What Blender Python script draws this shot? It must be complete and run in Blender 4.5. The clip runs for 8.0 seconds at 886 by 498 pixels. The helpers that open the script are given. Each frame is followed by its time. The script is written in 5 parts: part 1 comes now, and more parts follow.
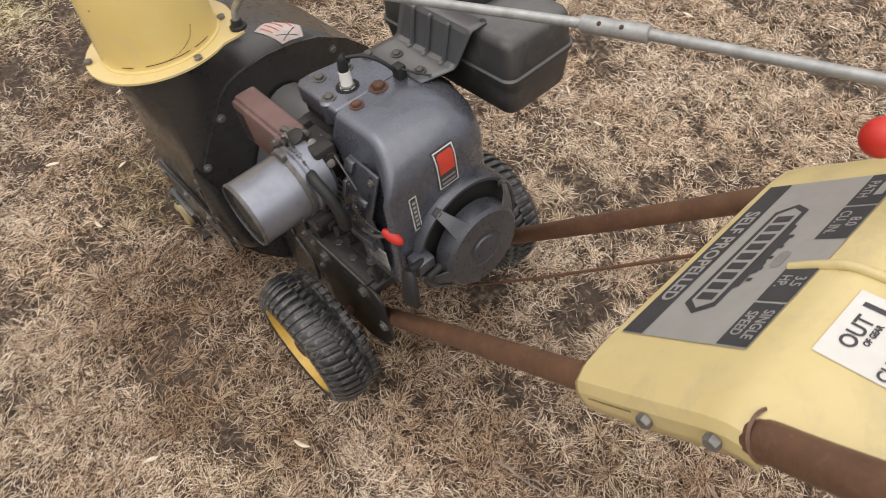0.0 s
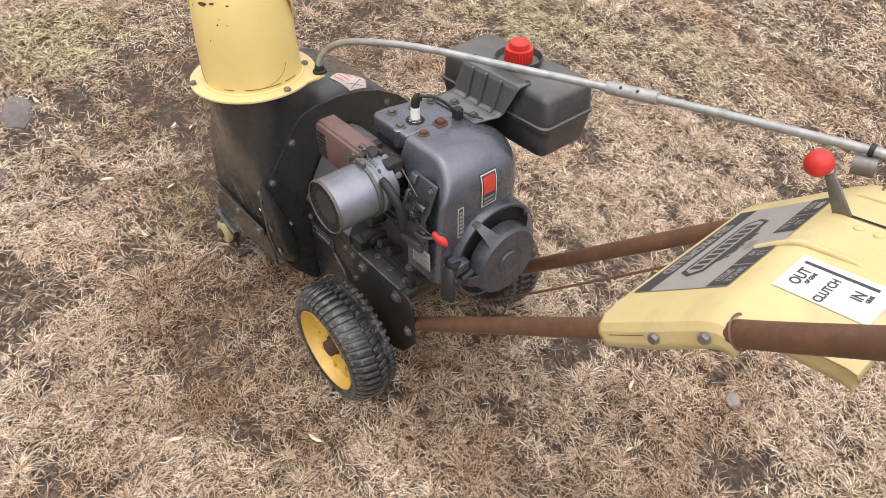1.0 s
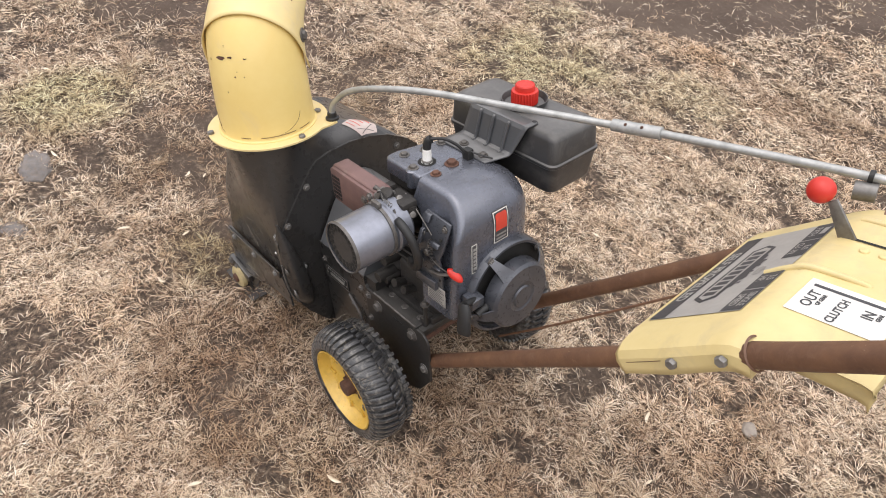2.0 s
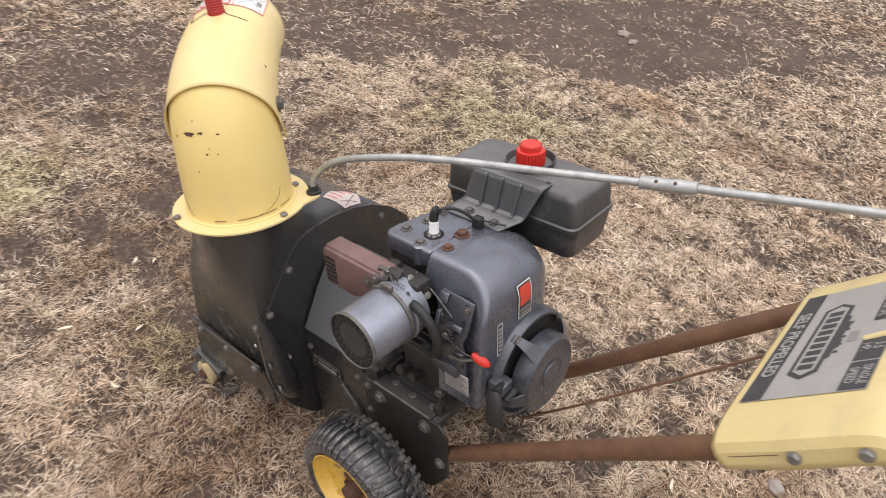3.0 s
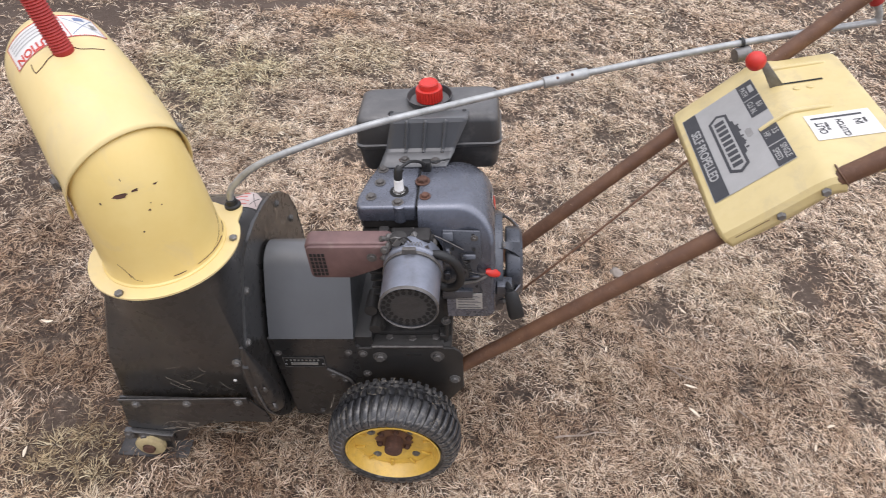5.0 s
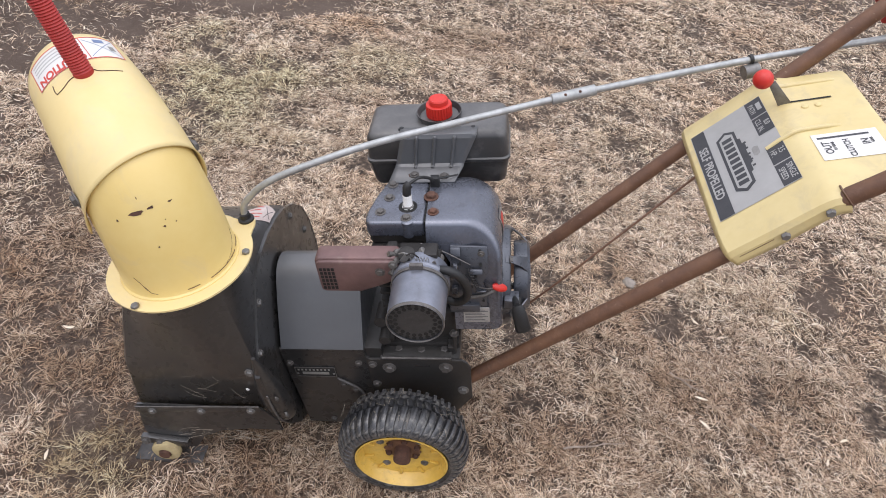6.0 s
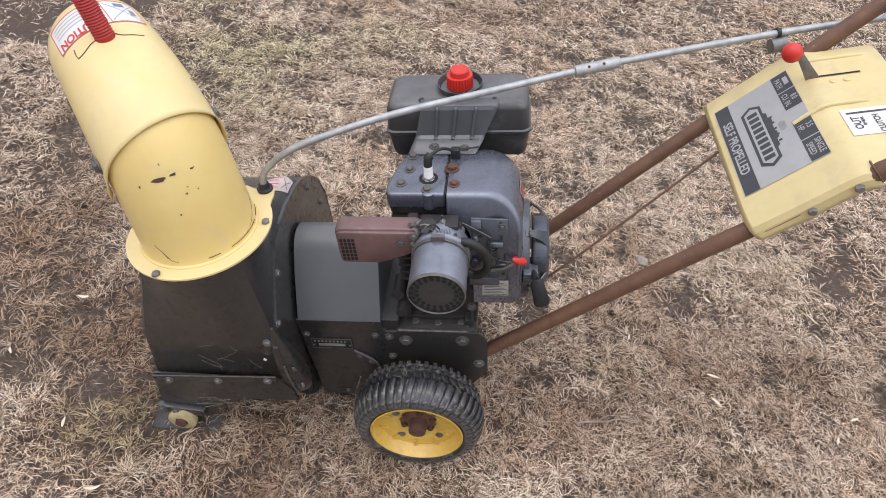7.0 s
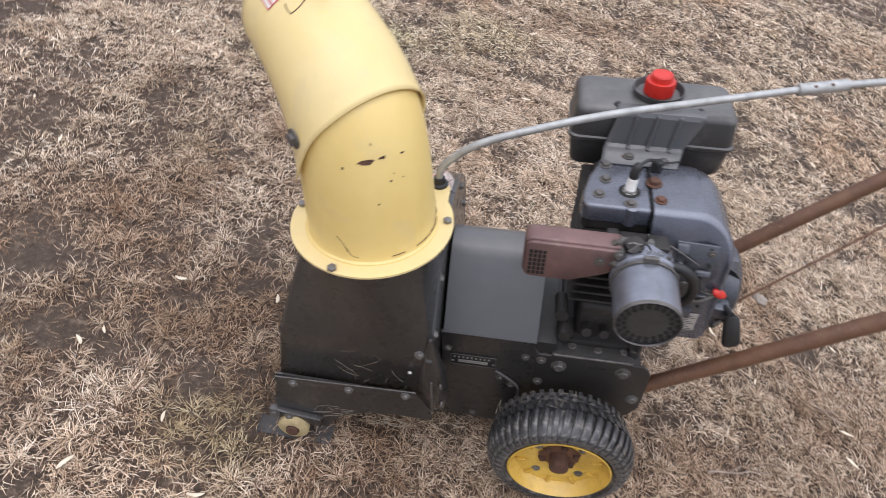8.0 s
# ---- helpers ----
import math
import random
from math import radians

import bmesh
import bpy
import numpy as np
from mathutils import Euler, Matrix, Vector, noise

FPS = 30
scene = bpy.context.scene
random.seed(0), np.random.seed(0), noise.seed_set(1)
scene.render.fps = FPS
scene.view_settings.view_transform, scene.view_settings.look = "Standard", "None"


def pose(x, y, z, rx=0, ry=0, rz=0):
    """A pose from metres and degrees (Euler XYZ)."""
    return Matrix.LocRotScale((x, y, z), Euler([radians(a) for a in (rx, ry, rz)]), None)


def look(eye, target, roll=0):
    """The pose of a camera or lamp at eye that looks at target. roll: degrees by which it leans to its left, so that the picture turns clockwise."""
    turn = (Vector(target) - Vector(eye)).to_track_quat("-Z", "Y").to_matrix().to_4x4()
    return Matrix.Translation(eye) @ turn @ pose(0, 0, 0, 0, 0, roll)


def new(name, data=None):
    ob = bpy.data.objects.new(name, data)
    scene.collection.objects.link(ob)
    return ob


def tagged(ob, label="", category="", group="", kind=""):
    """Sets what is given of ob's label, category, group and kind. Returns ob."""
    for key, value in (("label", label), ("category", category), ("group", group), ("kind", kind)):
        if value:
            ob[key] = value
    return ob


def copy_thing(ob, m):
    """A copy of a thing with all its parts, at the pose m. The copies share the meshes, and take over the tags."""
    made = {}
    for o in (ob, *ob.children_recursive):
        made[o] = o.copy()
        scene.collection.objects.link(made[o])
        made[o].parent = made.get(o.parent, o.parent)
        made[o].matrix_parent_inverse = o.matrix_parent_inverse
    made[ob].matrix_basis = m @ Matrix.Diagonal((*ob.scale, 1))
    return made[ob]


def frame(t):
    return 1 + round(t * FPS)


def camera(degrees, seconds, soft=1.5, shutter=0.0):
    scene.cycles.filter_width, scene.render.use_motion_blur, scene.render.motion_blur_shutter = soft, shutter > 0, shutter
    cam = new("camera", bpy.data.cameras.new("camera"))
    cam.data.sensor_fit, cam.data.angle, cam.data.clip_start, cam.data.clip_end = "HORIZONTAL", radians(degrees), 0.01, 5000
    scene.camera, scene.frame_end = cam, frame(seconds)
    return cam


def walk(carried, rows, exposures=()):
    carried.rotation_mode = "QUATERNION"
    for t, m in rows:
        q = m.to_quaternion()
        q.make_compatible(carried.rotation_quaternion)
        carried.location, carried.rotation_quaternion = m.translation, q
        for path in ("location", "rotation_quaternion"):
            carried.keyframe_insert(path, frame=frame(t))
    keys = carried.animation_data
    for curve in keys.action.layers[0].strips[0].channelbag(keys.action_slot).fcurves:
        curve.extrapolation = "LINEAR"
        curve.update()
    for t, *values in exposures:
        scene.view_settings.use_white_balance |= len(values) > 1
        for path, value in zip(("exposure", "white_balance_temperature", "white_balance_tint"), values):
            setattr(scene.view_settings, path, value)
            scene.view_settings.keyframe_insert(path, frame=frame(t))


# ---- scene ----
cam = camera(68.2, 8.0, soft=0.9, shutter=0.2)
PATH = [
    (0, (0.512, -0.121, 1.228), (-0.251, 0.584, -0.481), 0.4),
    (0.2, (0.55, -0.174, 1.229), (-0.266, 0.529, -0.456), 0.6),
    (0.3, (0.561, -0.202, 1.251), (-0.246, 0.492, -0.442), -0.2),
    (0.5, (0.531, -0.262, 1.276), (-0.14, 0.603, -0.398), 5.5),
    (0.7, (0.573, -0.33, 1.322), (-0.258, 0.646, -0.213), 9.7),
    (1, (0.612, -0.368, 1.3), (-0.271, 0.586, -0.22), 10.1),
    (1.5, (0.622, -0.369, 1.303), (-0.299, 0.587, -0.193), 8.0),
    (1.7, (0.621, -0.379, 1.31), (-0.317, 0.595, -0.164), 7.9),
    (2.8, (0.539, -0.422, 1.314), (-0.482, 0.692, 0.005), 5.2),
    (3, (0.448, -0.412, 1.248), (-0.464, 0.805, -0.051), 7.9),
    (3.3, (0.227, -0.39, 1.164), (-0.503, 0.947, -0.132), 9.3),
    (3.5, (0.121, -0.403, 1.182), (-0.504, 0.891, -0.208), 10.6),
    (3.8, (0.052, -0.452, 1.205), (-0.561, 0.777, -0.249), 9.7),
    (4, (-0.01, -0.522, 1.2), (-0.382, 0.835, -0.222), 12.6),
    (4.2, (-0.033, -0.577, 1.236), (-0.258, 0.834, -0.162), 9.6),
    (4.5, (-0.077, -0.665, 1.264), (-0.201, 0.781, -0.112), 10.8),
    (5, (-0.02, -0.658, 1.285), (0.087, 0.806, -0.073), 10.3),
    (5.2, (-0.004, -0.666, 1.29), (0.132, 0.8, -0.064), 10.4),
    (6.3, (-0.003, -0.65, 1.322), (0.019, 0.803, -0.052), 9.0),
    (6.5, (-0.016, -0.654, 1.315), (0.006, 0.788, -0.071), 9.2),
    (7, (-0.033, -0.66, 1.302), (0.018, 0.757, -0.109), 10.0),
    (7.5, (-0.134, -0.685, 1.279), (-0.104, 0.748, -0.116), 8.7),
    (7.8, (-0.208, -0.649, 1.251), (-0.204, 0.787, -0.142), 9.9),
    (8, (-0.331, -0.604, 1.17), (-0.271, 0.832, -0.222), 16.2),
]
EXPOSURE = [(0.0, 0.32, 7000, 12), (0.5, 0.62, 6840, 13), (1.0, 0.71, 6770, 13), (1.7, 0.74, 6720, 13), (2.8, 0.68, 6720, 14), (4.0, 0.57, 6600, 15), (4.5, 0.6, 6480, 16), (5.2, 0.58, 6230, 15), (6.3, 0.56, 6180, 15), (8.0, 0.56, 6180, 15)]
walk(cam, [(t, look(eye, target, roll)) for t, eye, target, roll in PATH], EXPOSURE)

# ---- light ----
world = bpy.data.worlds.new("sky")
scene.world = world
world.use_nodes = True
wn = world.node_tree
wn.nodes.clear()
sky = wn.nodes.new("ShaderNodeTexSky")
sky.sky_type = "NISHITA"
sky.sun_disc = False
sky.sun_elevation = radians(65)
sky.sun_rotation = radians(249)
sky.dust_density = 6.0
hsv = wn.nodes.new("ShaderNodeHueSaturation")
hsv.inputs["Saturation"].default_value = 0.42
back = wn.nodes.new("ShaderNodeBackground")
back.inputs["Strength"].default_value = 0.15
wout = wn.nodes.new("ShaderNodeOutputWorld")
wn.links.new(sky.outputs["Color"], hsv.inputs["Color"])
# a closed layer of high cloud over the sky
veil = wn.nodes.new("ShaderNodeMixRGB")
veil.inputs["Fac"].default_value = 0.75
# brighter overhead than at the horizon
up = wn.nodes.new("ShaderNodeTexCoord")
split = wn.nodes.new("ShaderNodeSeparateXYZ")
cloud = wn.nodes.new("ShaderNodeValToRGB")
cloud.color_ramp.elements[0].color = (1.5, 1.58, 1.7, 1)
cloud.color_ramp.elements[1].color = (8.2, 8.5, 9.05, 1)
wn.links.new(up.outputs["Generated"], split.inputs["Vector"])
wn.links.new(split.outputs["Z"], cloud.inputs["Fac"])
wn.links.new(cloud.outputs["Color"], veil.inputs["Color2"])
wn.links.new(hsv.outputs["Color"], veil.inputs["Color1"])
wn.links.new(veil.outputs["Color"], back.inputs["Color"])
wn.links.new(back.outputs["Background"], wout.inputs["Surface"])

sun_data = bpy.data.lights.new("sun", "SUN")
sun_data.energy = 0.8
sun_data.angle = radians(85)
sun_data.color = (1.0, 0.975, 0.94)
sun = new("sun", sun_data)
sun.matrix_world = look((1.6, -0.4, 3.6), (0, 0.2, 0))
scene.view_settings.exposure = 0.55


# ---- materials ----
def nodes_of(name):
    m = bpy.data.materials.new(name)
    m.use_nodes = True
    nt = m.node_tree
    return m, nt, nt.nodes["Principled BSDF"]


def ramp(nt, fac, stops):
    r = nt.nodes.new("ShaderNodeValToRGB")
    e = r.color_ramp.elements
    while len(e) < len(stops):
        e.new(0.5)
    for el, (pos, col) in zip(e, stops):
        el.position = pos
        el.color = (*col, 1) if len(col) == 3 else col
    nt.links.new(fac, r.inputs["Fac"])
    return r.outputs["Color"]


def noise_tex(nt, scale, detail=4.0, rough=0.6, stretch=None, distort=0.0):
    co = nt.nodes.new("ShaderNodeTexCoord")
    n = nt.nodes.new("ShaderNodeTexNoise")
    n.inputs["Scale"].default_value = scale
    n.inputs["Detail"].default_value = detail
    n.inputs["Roughness"].default_value = rough
    n.inputs["Distortion"].default_value = distort
    src = co.outputs["Object"]
    if stretch:
        mp = nt.nodes.new("ShaderNodeMapping")
        mp.inputs["Scale"].default_value = stretch
        nt.links.new(src, mp.inputs["Vector"])
        src = mp.outputs["Vector"]
    nt.links.new(src, n.inputs["Vector"])
    return n.outputs["Fac"]


def mix_col(nt, fac, a, b, mode="MIX"):
    m = nt.nodes.new("ShaderNodeMix")
    m.data_type = "RGBA"
    m.blend_type = mode
    for val, key in ((fac, 0), (a, 6), (b, 7)):
        if hasattr(val, "links"):
            nt.links.new(val, m.inputs[key])
        else:
            m.inputs[key].default_value = val if key == 0 else (*val, 1)
    return m.outputs[2]


def bump(nt, bsdf, height, strength, dist):
    b = nt.nodes.new("ShaderNodeBump")
    b.inputs["Strength"].default_value = strength
    b.inputs["Distance"].default_value = dist
    nt.links.new(height, b.inputs["Height"])
    nt.links.new(b.outputs["Normal"], bsdf.inputs["Normal"])


def paint(name, base, dark, rough=0.4, metal=0.0, wear=None, wear_at=0.68, dust=None, dust_at=0.55, scale=9.0, grain=0.05, coat=0.0, dust_skylight=0.0):
    """Painted or cast surface: two tones in large patches, fine grain, chips down to the wear colour, a film of dust."""
    m, nt, p = nodes_of(name)
    big = noise_tex(nt, scale, 5, 0.65)
    fine = noise_tex(nt, scale * 11, 4, 0.6)
    col = ramp(nt, big, [(0.3, dark), (0.65, base)])
    rg = nt.nodes.new("ShaderNodeMapRange")
    rg.inputs["To Min"].default_value = max(0.05, rough - 0.1)
    rg.inputs["To Max"].default_value = min(1.0, rough + 0.16)
    nt.links.new(fine, rg.inputs["Value"])
    if dust:
        d = noise_tex(nt, scale * 2.3, 6, 0.7, distort=0.6)
        mask = ramp(nt, d, [(dust_at, (0, 0, 0)), (dust_at + 0.22, (0.55, 0.55, 0.55))])
        col = mix_col(nt, mask, col, dust)
    if dust_skylight:
        # uneven settled dust, rubbed off in places, plus sky brightness painted onto level faces
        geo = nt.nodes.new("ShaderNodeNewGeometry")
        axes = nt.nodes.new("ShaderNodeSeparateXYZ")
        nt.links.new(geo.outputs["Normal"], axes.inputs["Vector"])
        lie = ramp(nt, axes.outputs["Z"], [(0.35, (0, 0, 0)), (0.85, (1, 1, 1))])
        film = ramp(nt, noise_tex(nt, scale * 1.6, 6, 0.7), [(0.25, (dust_skylight * 0.35,) * 3), (0.7, (dust_skylight,) * 3)])
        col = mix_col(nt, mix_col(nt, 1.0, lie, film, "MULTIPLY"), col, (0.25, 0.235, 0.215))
    if wear:
        w = noise_tex(nt, scale * 4.1, 7, 0.72, distort=0.3)
        mask = ramp(nt, w, [(wear_at, (0, 0, 0)), (wear_at + 0.035, (1, 1, 1))])
        col = mix_col(nt, mask, col, wear)
    nt.links.new(col, p.inputs["Base Color"])
    nt.links.new(rg.outputs["Result"], p.inputs["Roughness"])
    p.inputs["Metallic"].default_value = metal
    p.inputs["Coat Weight"].default_value = coat
    p.inputs["Coat Roughness"].default_value = min(0.4, rough + 0.02)
    bump(nt, p, fine, grain, 0.002)
    return m


M_BLACK = paint("dark_housing_paint", (0.029, 0.0278, 0.027), (0.022, 0.021, 0.0203), 0.26, 0, (0.14, 0.13, 0.115), 0.84, (0.038, 0.0355, 0.033), 0.56, 4, 0.01, 0.6, dust_skylight=0.12)
M_DECK = paint("black_deck_paint", (0.022, 0.021, 0.02), (0.013, 0.012, 0.0115), 0.42, 0, (0.13, 0.11, 0.09), 0.74, (0.075, 0.065, 0.052), 0.6, 14, 0.05, 0.25, dust_skylight=0.2)
M_COVER = paint("grey_cover_paint", (0.088, 0.093, 0.1), (0.068, 0.071, 0.076), 0.32, 0.0, (0.2, 0.19, 0.175), 0.78, (0.13, 0.125, 0.117), 0.62, 7, 0.03, 0.3, dust_skylight=0.4)
M_ENGINE = paint("charcoal_metallic_paint", (0.148, 0.16, 0.198), (0.104, 0.111, 0.135), 0.25, 0.6, (0.13, 0.085, 0.06), 0.77, (0.15, 0.14, 0.135), 0.6, 8, 0.02, 0.45, dust_skylight=0.16)
M_STARTER = paint("dark_starter_paint", (0.088, 0.094, 0.11), (0.057, 0.06, 0.069), 0.27, 0.45, (0.14, 0.12, 0.1), 0.77, (0.09, 0.085, 0.08), 0.62, 14, 0.03, 0.4)
M_CAST = paint("greasy_cast_iron", (0.04, 0.037, 0.034), (0.018, 0.016, 0.015), 0.6, 0.3, (0.13, 0.1, 0.075), 0.68, (0.1, 0.085, 0.068), 0.58, 26, 0.2)
M_MUFF = paint("silver_muffler_paint", (0.26, 0.275, 0.325), (0.16, 0.167, 0.19), 0.3, 0.6, (0.16, 0.1, 0.065), 0.71, (0.2, 0.185, 0.17), 0.6, 20, 0.05, 0.3)
M_HEAT = paint("rusty_brown_cover", (0.2, 0.118, 0.108), (0.125, 0.075, 0.07), 0.45, 0.25, (0.07, 0.042, 0.036), 0.74, (0.24, 0.18, 0.155), 0.58, 16)
M_YELLOW = paint("yellow_enamel", (0.775, 0.6, 0.235), (0.72, 0.53, 0.18), 0.34, 0, (0.15, 0.1, 0.045), 0.82, (0.6, 0.47, 0.26), 0.57, 6, 0.02, 0.25)
M_HOOD = paint("dusty_enamel", (0.755, 0.61, 0.3), (0.7, 0.54, 0.23), 0.4, 0, (0.2, 0.14, 0.07), 0.82, (0.58, 0.48, 0.31), 0.5, 5, 0.02, 0.15)
M_PANEL = paint("pale_yellow_enamel", (0.67, 0.55, 0.275), (0.59, 0.465, 0.205), 0.4, 0, (0.2, 0.14, 0.07), 0.74, (0.45, 0.37, 0.225), 0.5, 8, 0.02, 0.12)
M_RIM = paint("rim_yellow_enamel", (0.72, 0.47, 0.085), (0.52, 0.32, 0.05), 0.28, 0, (0.13, 0.06, 0.03), 0.66, (0.36, 0.22, 0.08), 0.54, 16, 0.05, 0.4)
M_TUBE = paint("rusty_brown_tube", (0.17, 0.086, 0.047), (0.105, 0.053, 0.033), 0.48, 0.1, (0.34, 0.22, 0.14), 0.65, (0.22, 0.13, 0.085), 0.54, 26, 0.14)
M_RUST = paint("rust", (0.13, 0.062, 0.04), (0.06, 0.033, 0.024), 0.8, 0.1, (0.2, 0.11, 0.065), 0.66, None, 0.6, 60, 0.4)
M_ZINC = paint("dull_zinc", (0.25, 0.245, 0.235), (0.14, 0.13, 0.12), 0.45, 0.6, (0.14, 0.085, 0.05), 0.66, None, 0.6, 45, 0.1)
M_BOLT = paint("grimy_bolt_steel", (0.155, 0.145, 0.135), (0.085, 0.077, 0.07), 0.48, 0.4, (0.13, 0.075, 0.05), 0.64, None, 0.6, 90, 0.2)
M_TANK = paint("black_plastic", (0.03, 0.03, 0.031), (0.021, 0.021, 0.022), 0.4, 0, None, 0.7, (0.11, 0.105, 0.1), 0.5, 10, 0.06, 0.45, dust_skylight=0.4)
M_RED = paint("red_plastic", (0.6, 0.032, 0.02), (0.5, 0.024, 0.016), 0.36, 0, None, 0.7, (0.6, 0.1, 0.06), 0.66, 30, 0.04)
M_GRIP = paint("red_rubber_grip", (0.42, 0.03, 0.022), (0.33, 0.022, 0.018), 0.5, 0, None, 0.7, (0.3, 0.07, 0.05), 0.62, 30, 0.05)
M_RUBBER = paint("tyre_rubber", (0.034, 0.034, 0.036), (0.02, 0.02, 0.021), 0.27, 0, (0.3, 0.275, 0.24), 0.69, (0.36, 0.335, 0.295), 0.48, 26, 0.15, 0.35)
M_BOOT = paint("black_rubber", (0.018, 0.018, 0.018), (0.012, 0.012, 0.012), 0.5, 0, None, 0.7, (0.05, 0.045, 0.04), 0.6, 40)
M_CERAMIC = paint("white_ceramic", (0.8, 0.79, 0.76), (0.7, 0.69, 0.66), 0.25, 0, None, 0.7, None, 0.6, 40)
M_WHITE = paint("white_sticker", (0.72, 0.71, 0.67), (0.64, 0.62, 0.58), 0.45, 0, (0.45, 0.41, 0.34), 0.72, None, 0.6, 18, 0.02)
M_FADED = paint("faded_label", (0.6, 0.52, 0.48), (0.5, 0.4, 0.37), 0.5, 0, (0.3, 0.25, 0.21), 0.66, (0.42, 0.36, 0.31), 0.5, 40, 0.03)
M_SILVER = paint("silver_label", (0.46, 0.45, 0.43), (0.39, 0.38, 0.36), 0.38, 0.35, (0.24, 0.2, 0.16), 0.74, None, 0.6, 14, 0.02)
M_INK = paint("dark_grey_ink", (0.052, 0.052, 0.056), (0.04, 0.04, 0.043), 0.45, 0, (0.2, 0.19, 0.17), 0.74, None, 0.6, 40, 0.02)
M_REDINK = paint("red_ink", (0.6, 0.06, 0.035), (0.5, 0.05, 0.03), 0.45, 0, None, 0.74, None, 0.6, 40, 0.02)
M_BLUEINK = paint("blue_grey_ink", (0.16, 0.22, 0.36), (0.13, 0.18, 0.3), 0.45, 0, None, 0.74, None, 0.6, 40, 0.02)
M_PLATE = paint("dull_aluminium_plate", (0.34, 0.33, 0.31), (0.25, 0.24, 0.22), 0.45, 0.4, None, 0.7, None, 0.6, 40)
M_STRAW = paint("dry_straw", (0.36, 0.31, 0.24), (0.24, 0.2, 0.15), 0.7, 0, None, 0.7, None, 0.6, 30)
M_GALV = paint("galvanised_steel", (0.46, 0.465, 0.455), (0.3, 0.305, 0.295), 0.45, 0.5, (0.22, 0.19, 0.15), 0.7, None, 0.6, 50, 0.1)
M_LEAF = paint("bleached_leaf", (0.8, 0.71, 0.56), (0.6, 0.49, 0.35), 0.65, 0, (0.3, 0.2, 0.12), 0.7, None, 0.6, 40, 0.1)
M_STONE = paint("pale_field_stone", (0.36, 0.31, 0.26), (0.22, 0.19, 0.16), 0.85, 0, (0.45, 0.4, 0.34), 0.68, (0.2, 0.15, 0.11), 0.55, 24, 0.5)
M_SLATE = paint("grey_field_stone", (0.21, 0.195, 0.188), (0.12, 0.108, 0.102), 0.9, 0, (0.3, 0.27, 0.245), 0.68, (0.17, 0.128, 0.095), 0.44, 24, 0.6)
M_BARK = paint("weathered_twig", (0.36, 0.29, 0.23), (0.2, 0.15, 0.115), 0.85, 0, (0.14, 0.1, 0.07), 0.66, None, 0.6, 60, 0.4)
M_ROLLER = paint("dirty_pale_yellow", (0.5, 0.41, 0.22), (0.36, 0.28, 0.14), 0.6, 0, (0.15, 0.09, 0.05), 0.66, (0.3, 0.24, 0.17), 0.5, 50)
M_SHOE = paint("scuffed_grey_steel", (0.09, 0.085, 0.082), (0.045, 0.042, 0.04), 0.55, 0.2, (0.2, 0.15, 0.11), 0.67, (0.14, 0.11, 0.085), 0.54, 30)
M_SOOT = paint("sooty_steel", (0.05, 0.047, 0.045), (0.028, 0.026, 0.025), 0.6, 0.2, (0.15, 0.13, 0.115), 0.69, (0.09, 0.082, 0.075), 0.57, 30, 0.15)
# shade inside holes and slots as black colour; also seam, screen and serial plate
M_HOLE = paint("matt_black", (0.012, 0.011, 0.01), (0.008, 0.008, 0.007), 0.8, 0, None, 0.7, None, 0.6, 40)


# ---- mesh helpers ----
def link(name, bm, mat, parent=None, label="", angle=38, thick=0.0):
    """One bmesh as one mesh object, smooth but for edges sharper than the angle."""
    bmesh.ops.recalc_face_normals(bm, faces=bm.faces[:])
    me = bpy.data.meshes.new(name)
    bm.to_mesh(me)
    bm.free()
    me.materials.append(mat)
    me.polygons.foreach_set("use_smooth", [True] * len(me.polygons))
    me.set_sharp_from_angle(angle=radians(angle))
    ob = new(name, me)
    ob.parent = parent
    if label:
        tagged(ob, label)
    if thick:
        s = ob.modifiers.new("sheet", "SOLIDIFY")
        s.thickness = thick
        s.offset = -1.0
    return ob


def part(name, bm, mat, parent, label="", **kw):
    return link(name, bm, mat, parent, label, **kw)


def bevel(bm, width, segments=2, least=30, verts=None):
    edges = [e for e in bm.edges if len(e.link_faces) == 2 and e.calc_face_angle(0) > radians(least)]
    if verts is not None:
        keep = set(verts)
        edges = [e for e in edges if e.verts[0] in keep and e.verts[1] in keep]
    if edges:
        bmesh.ops.bevel(bm, geom=edges, offset=width, offset_type="OFFSET", segments=segments, profile=0.5, affect="EDGES", clamp_overlap=True)
    return bm


def box(x0, x1, y0, y1, z0, z1, r=0.0, seg=2, bm=None):
    own = bmesh.new()
    bmesh.ops.create_cube(own, size=1.0, matrix=Matrix.Translation(((x0 + x1) / 2, (y0 + y1) / 2, (z0 + z1) / 2)) @ Matrix.Diagonal((x1 - x0, y1 - y0, z1 - z0, 1)))
    if r:
        bevel(own, r, seg)
    return merge(bm, own)


def merge(bm, own):
    """Adds the second bmesh to the first (or returns it where there is no first)."""
    if bm is None:
        return own
    me = bpy.data.meshes.new("tmp")
    own.to_mesh(me)
    own.free()
    bm.from_mesh(me)
    bpy.data.meshes.remove(me)
    return bm


def basis(axis):
    a = Vector(axis).normalized()
    u = a.orthogonal().normalized()
    return u, a.cross(u), a


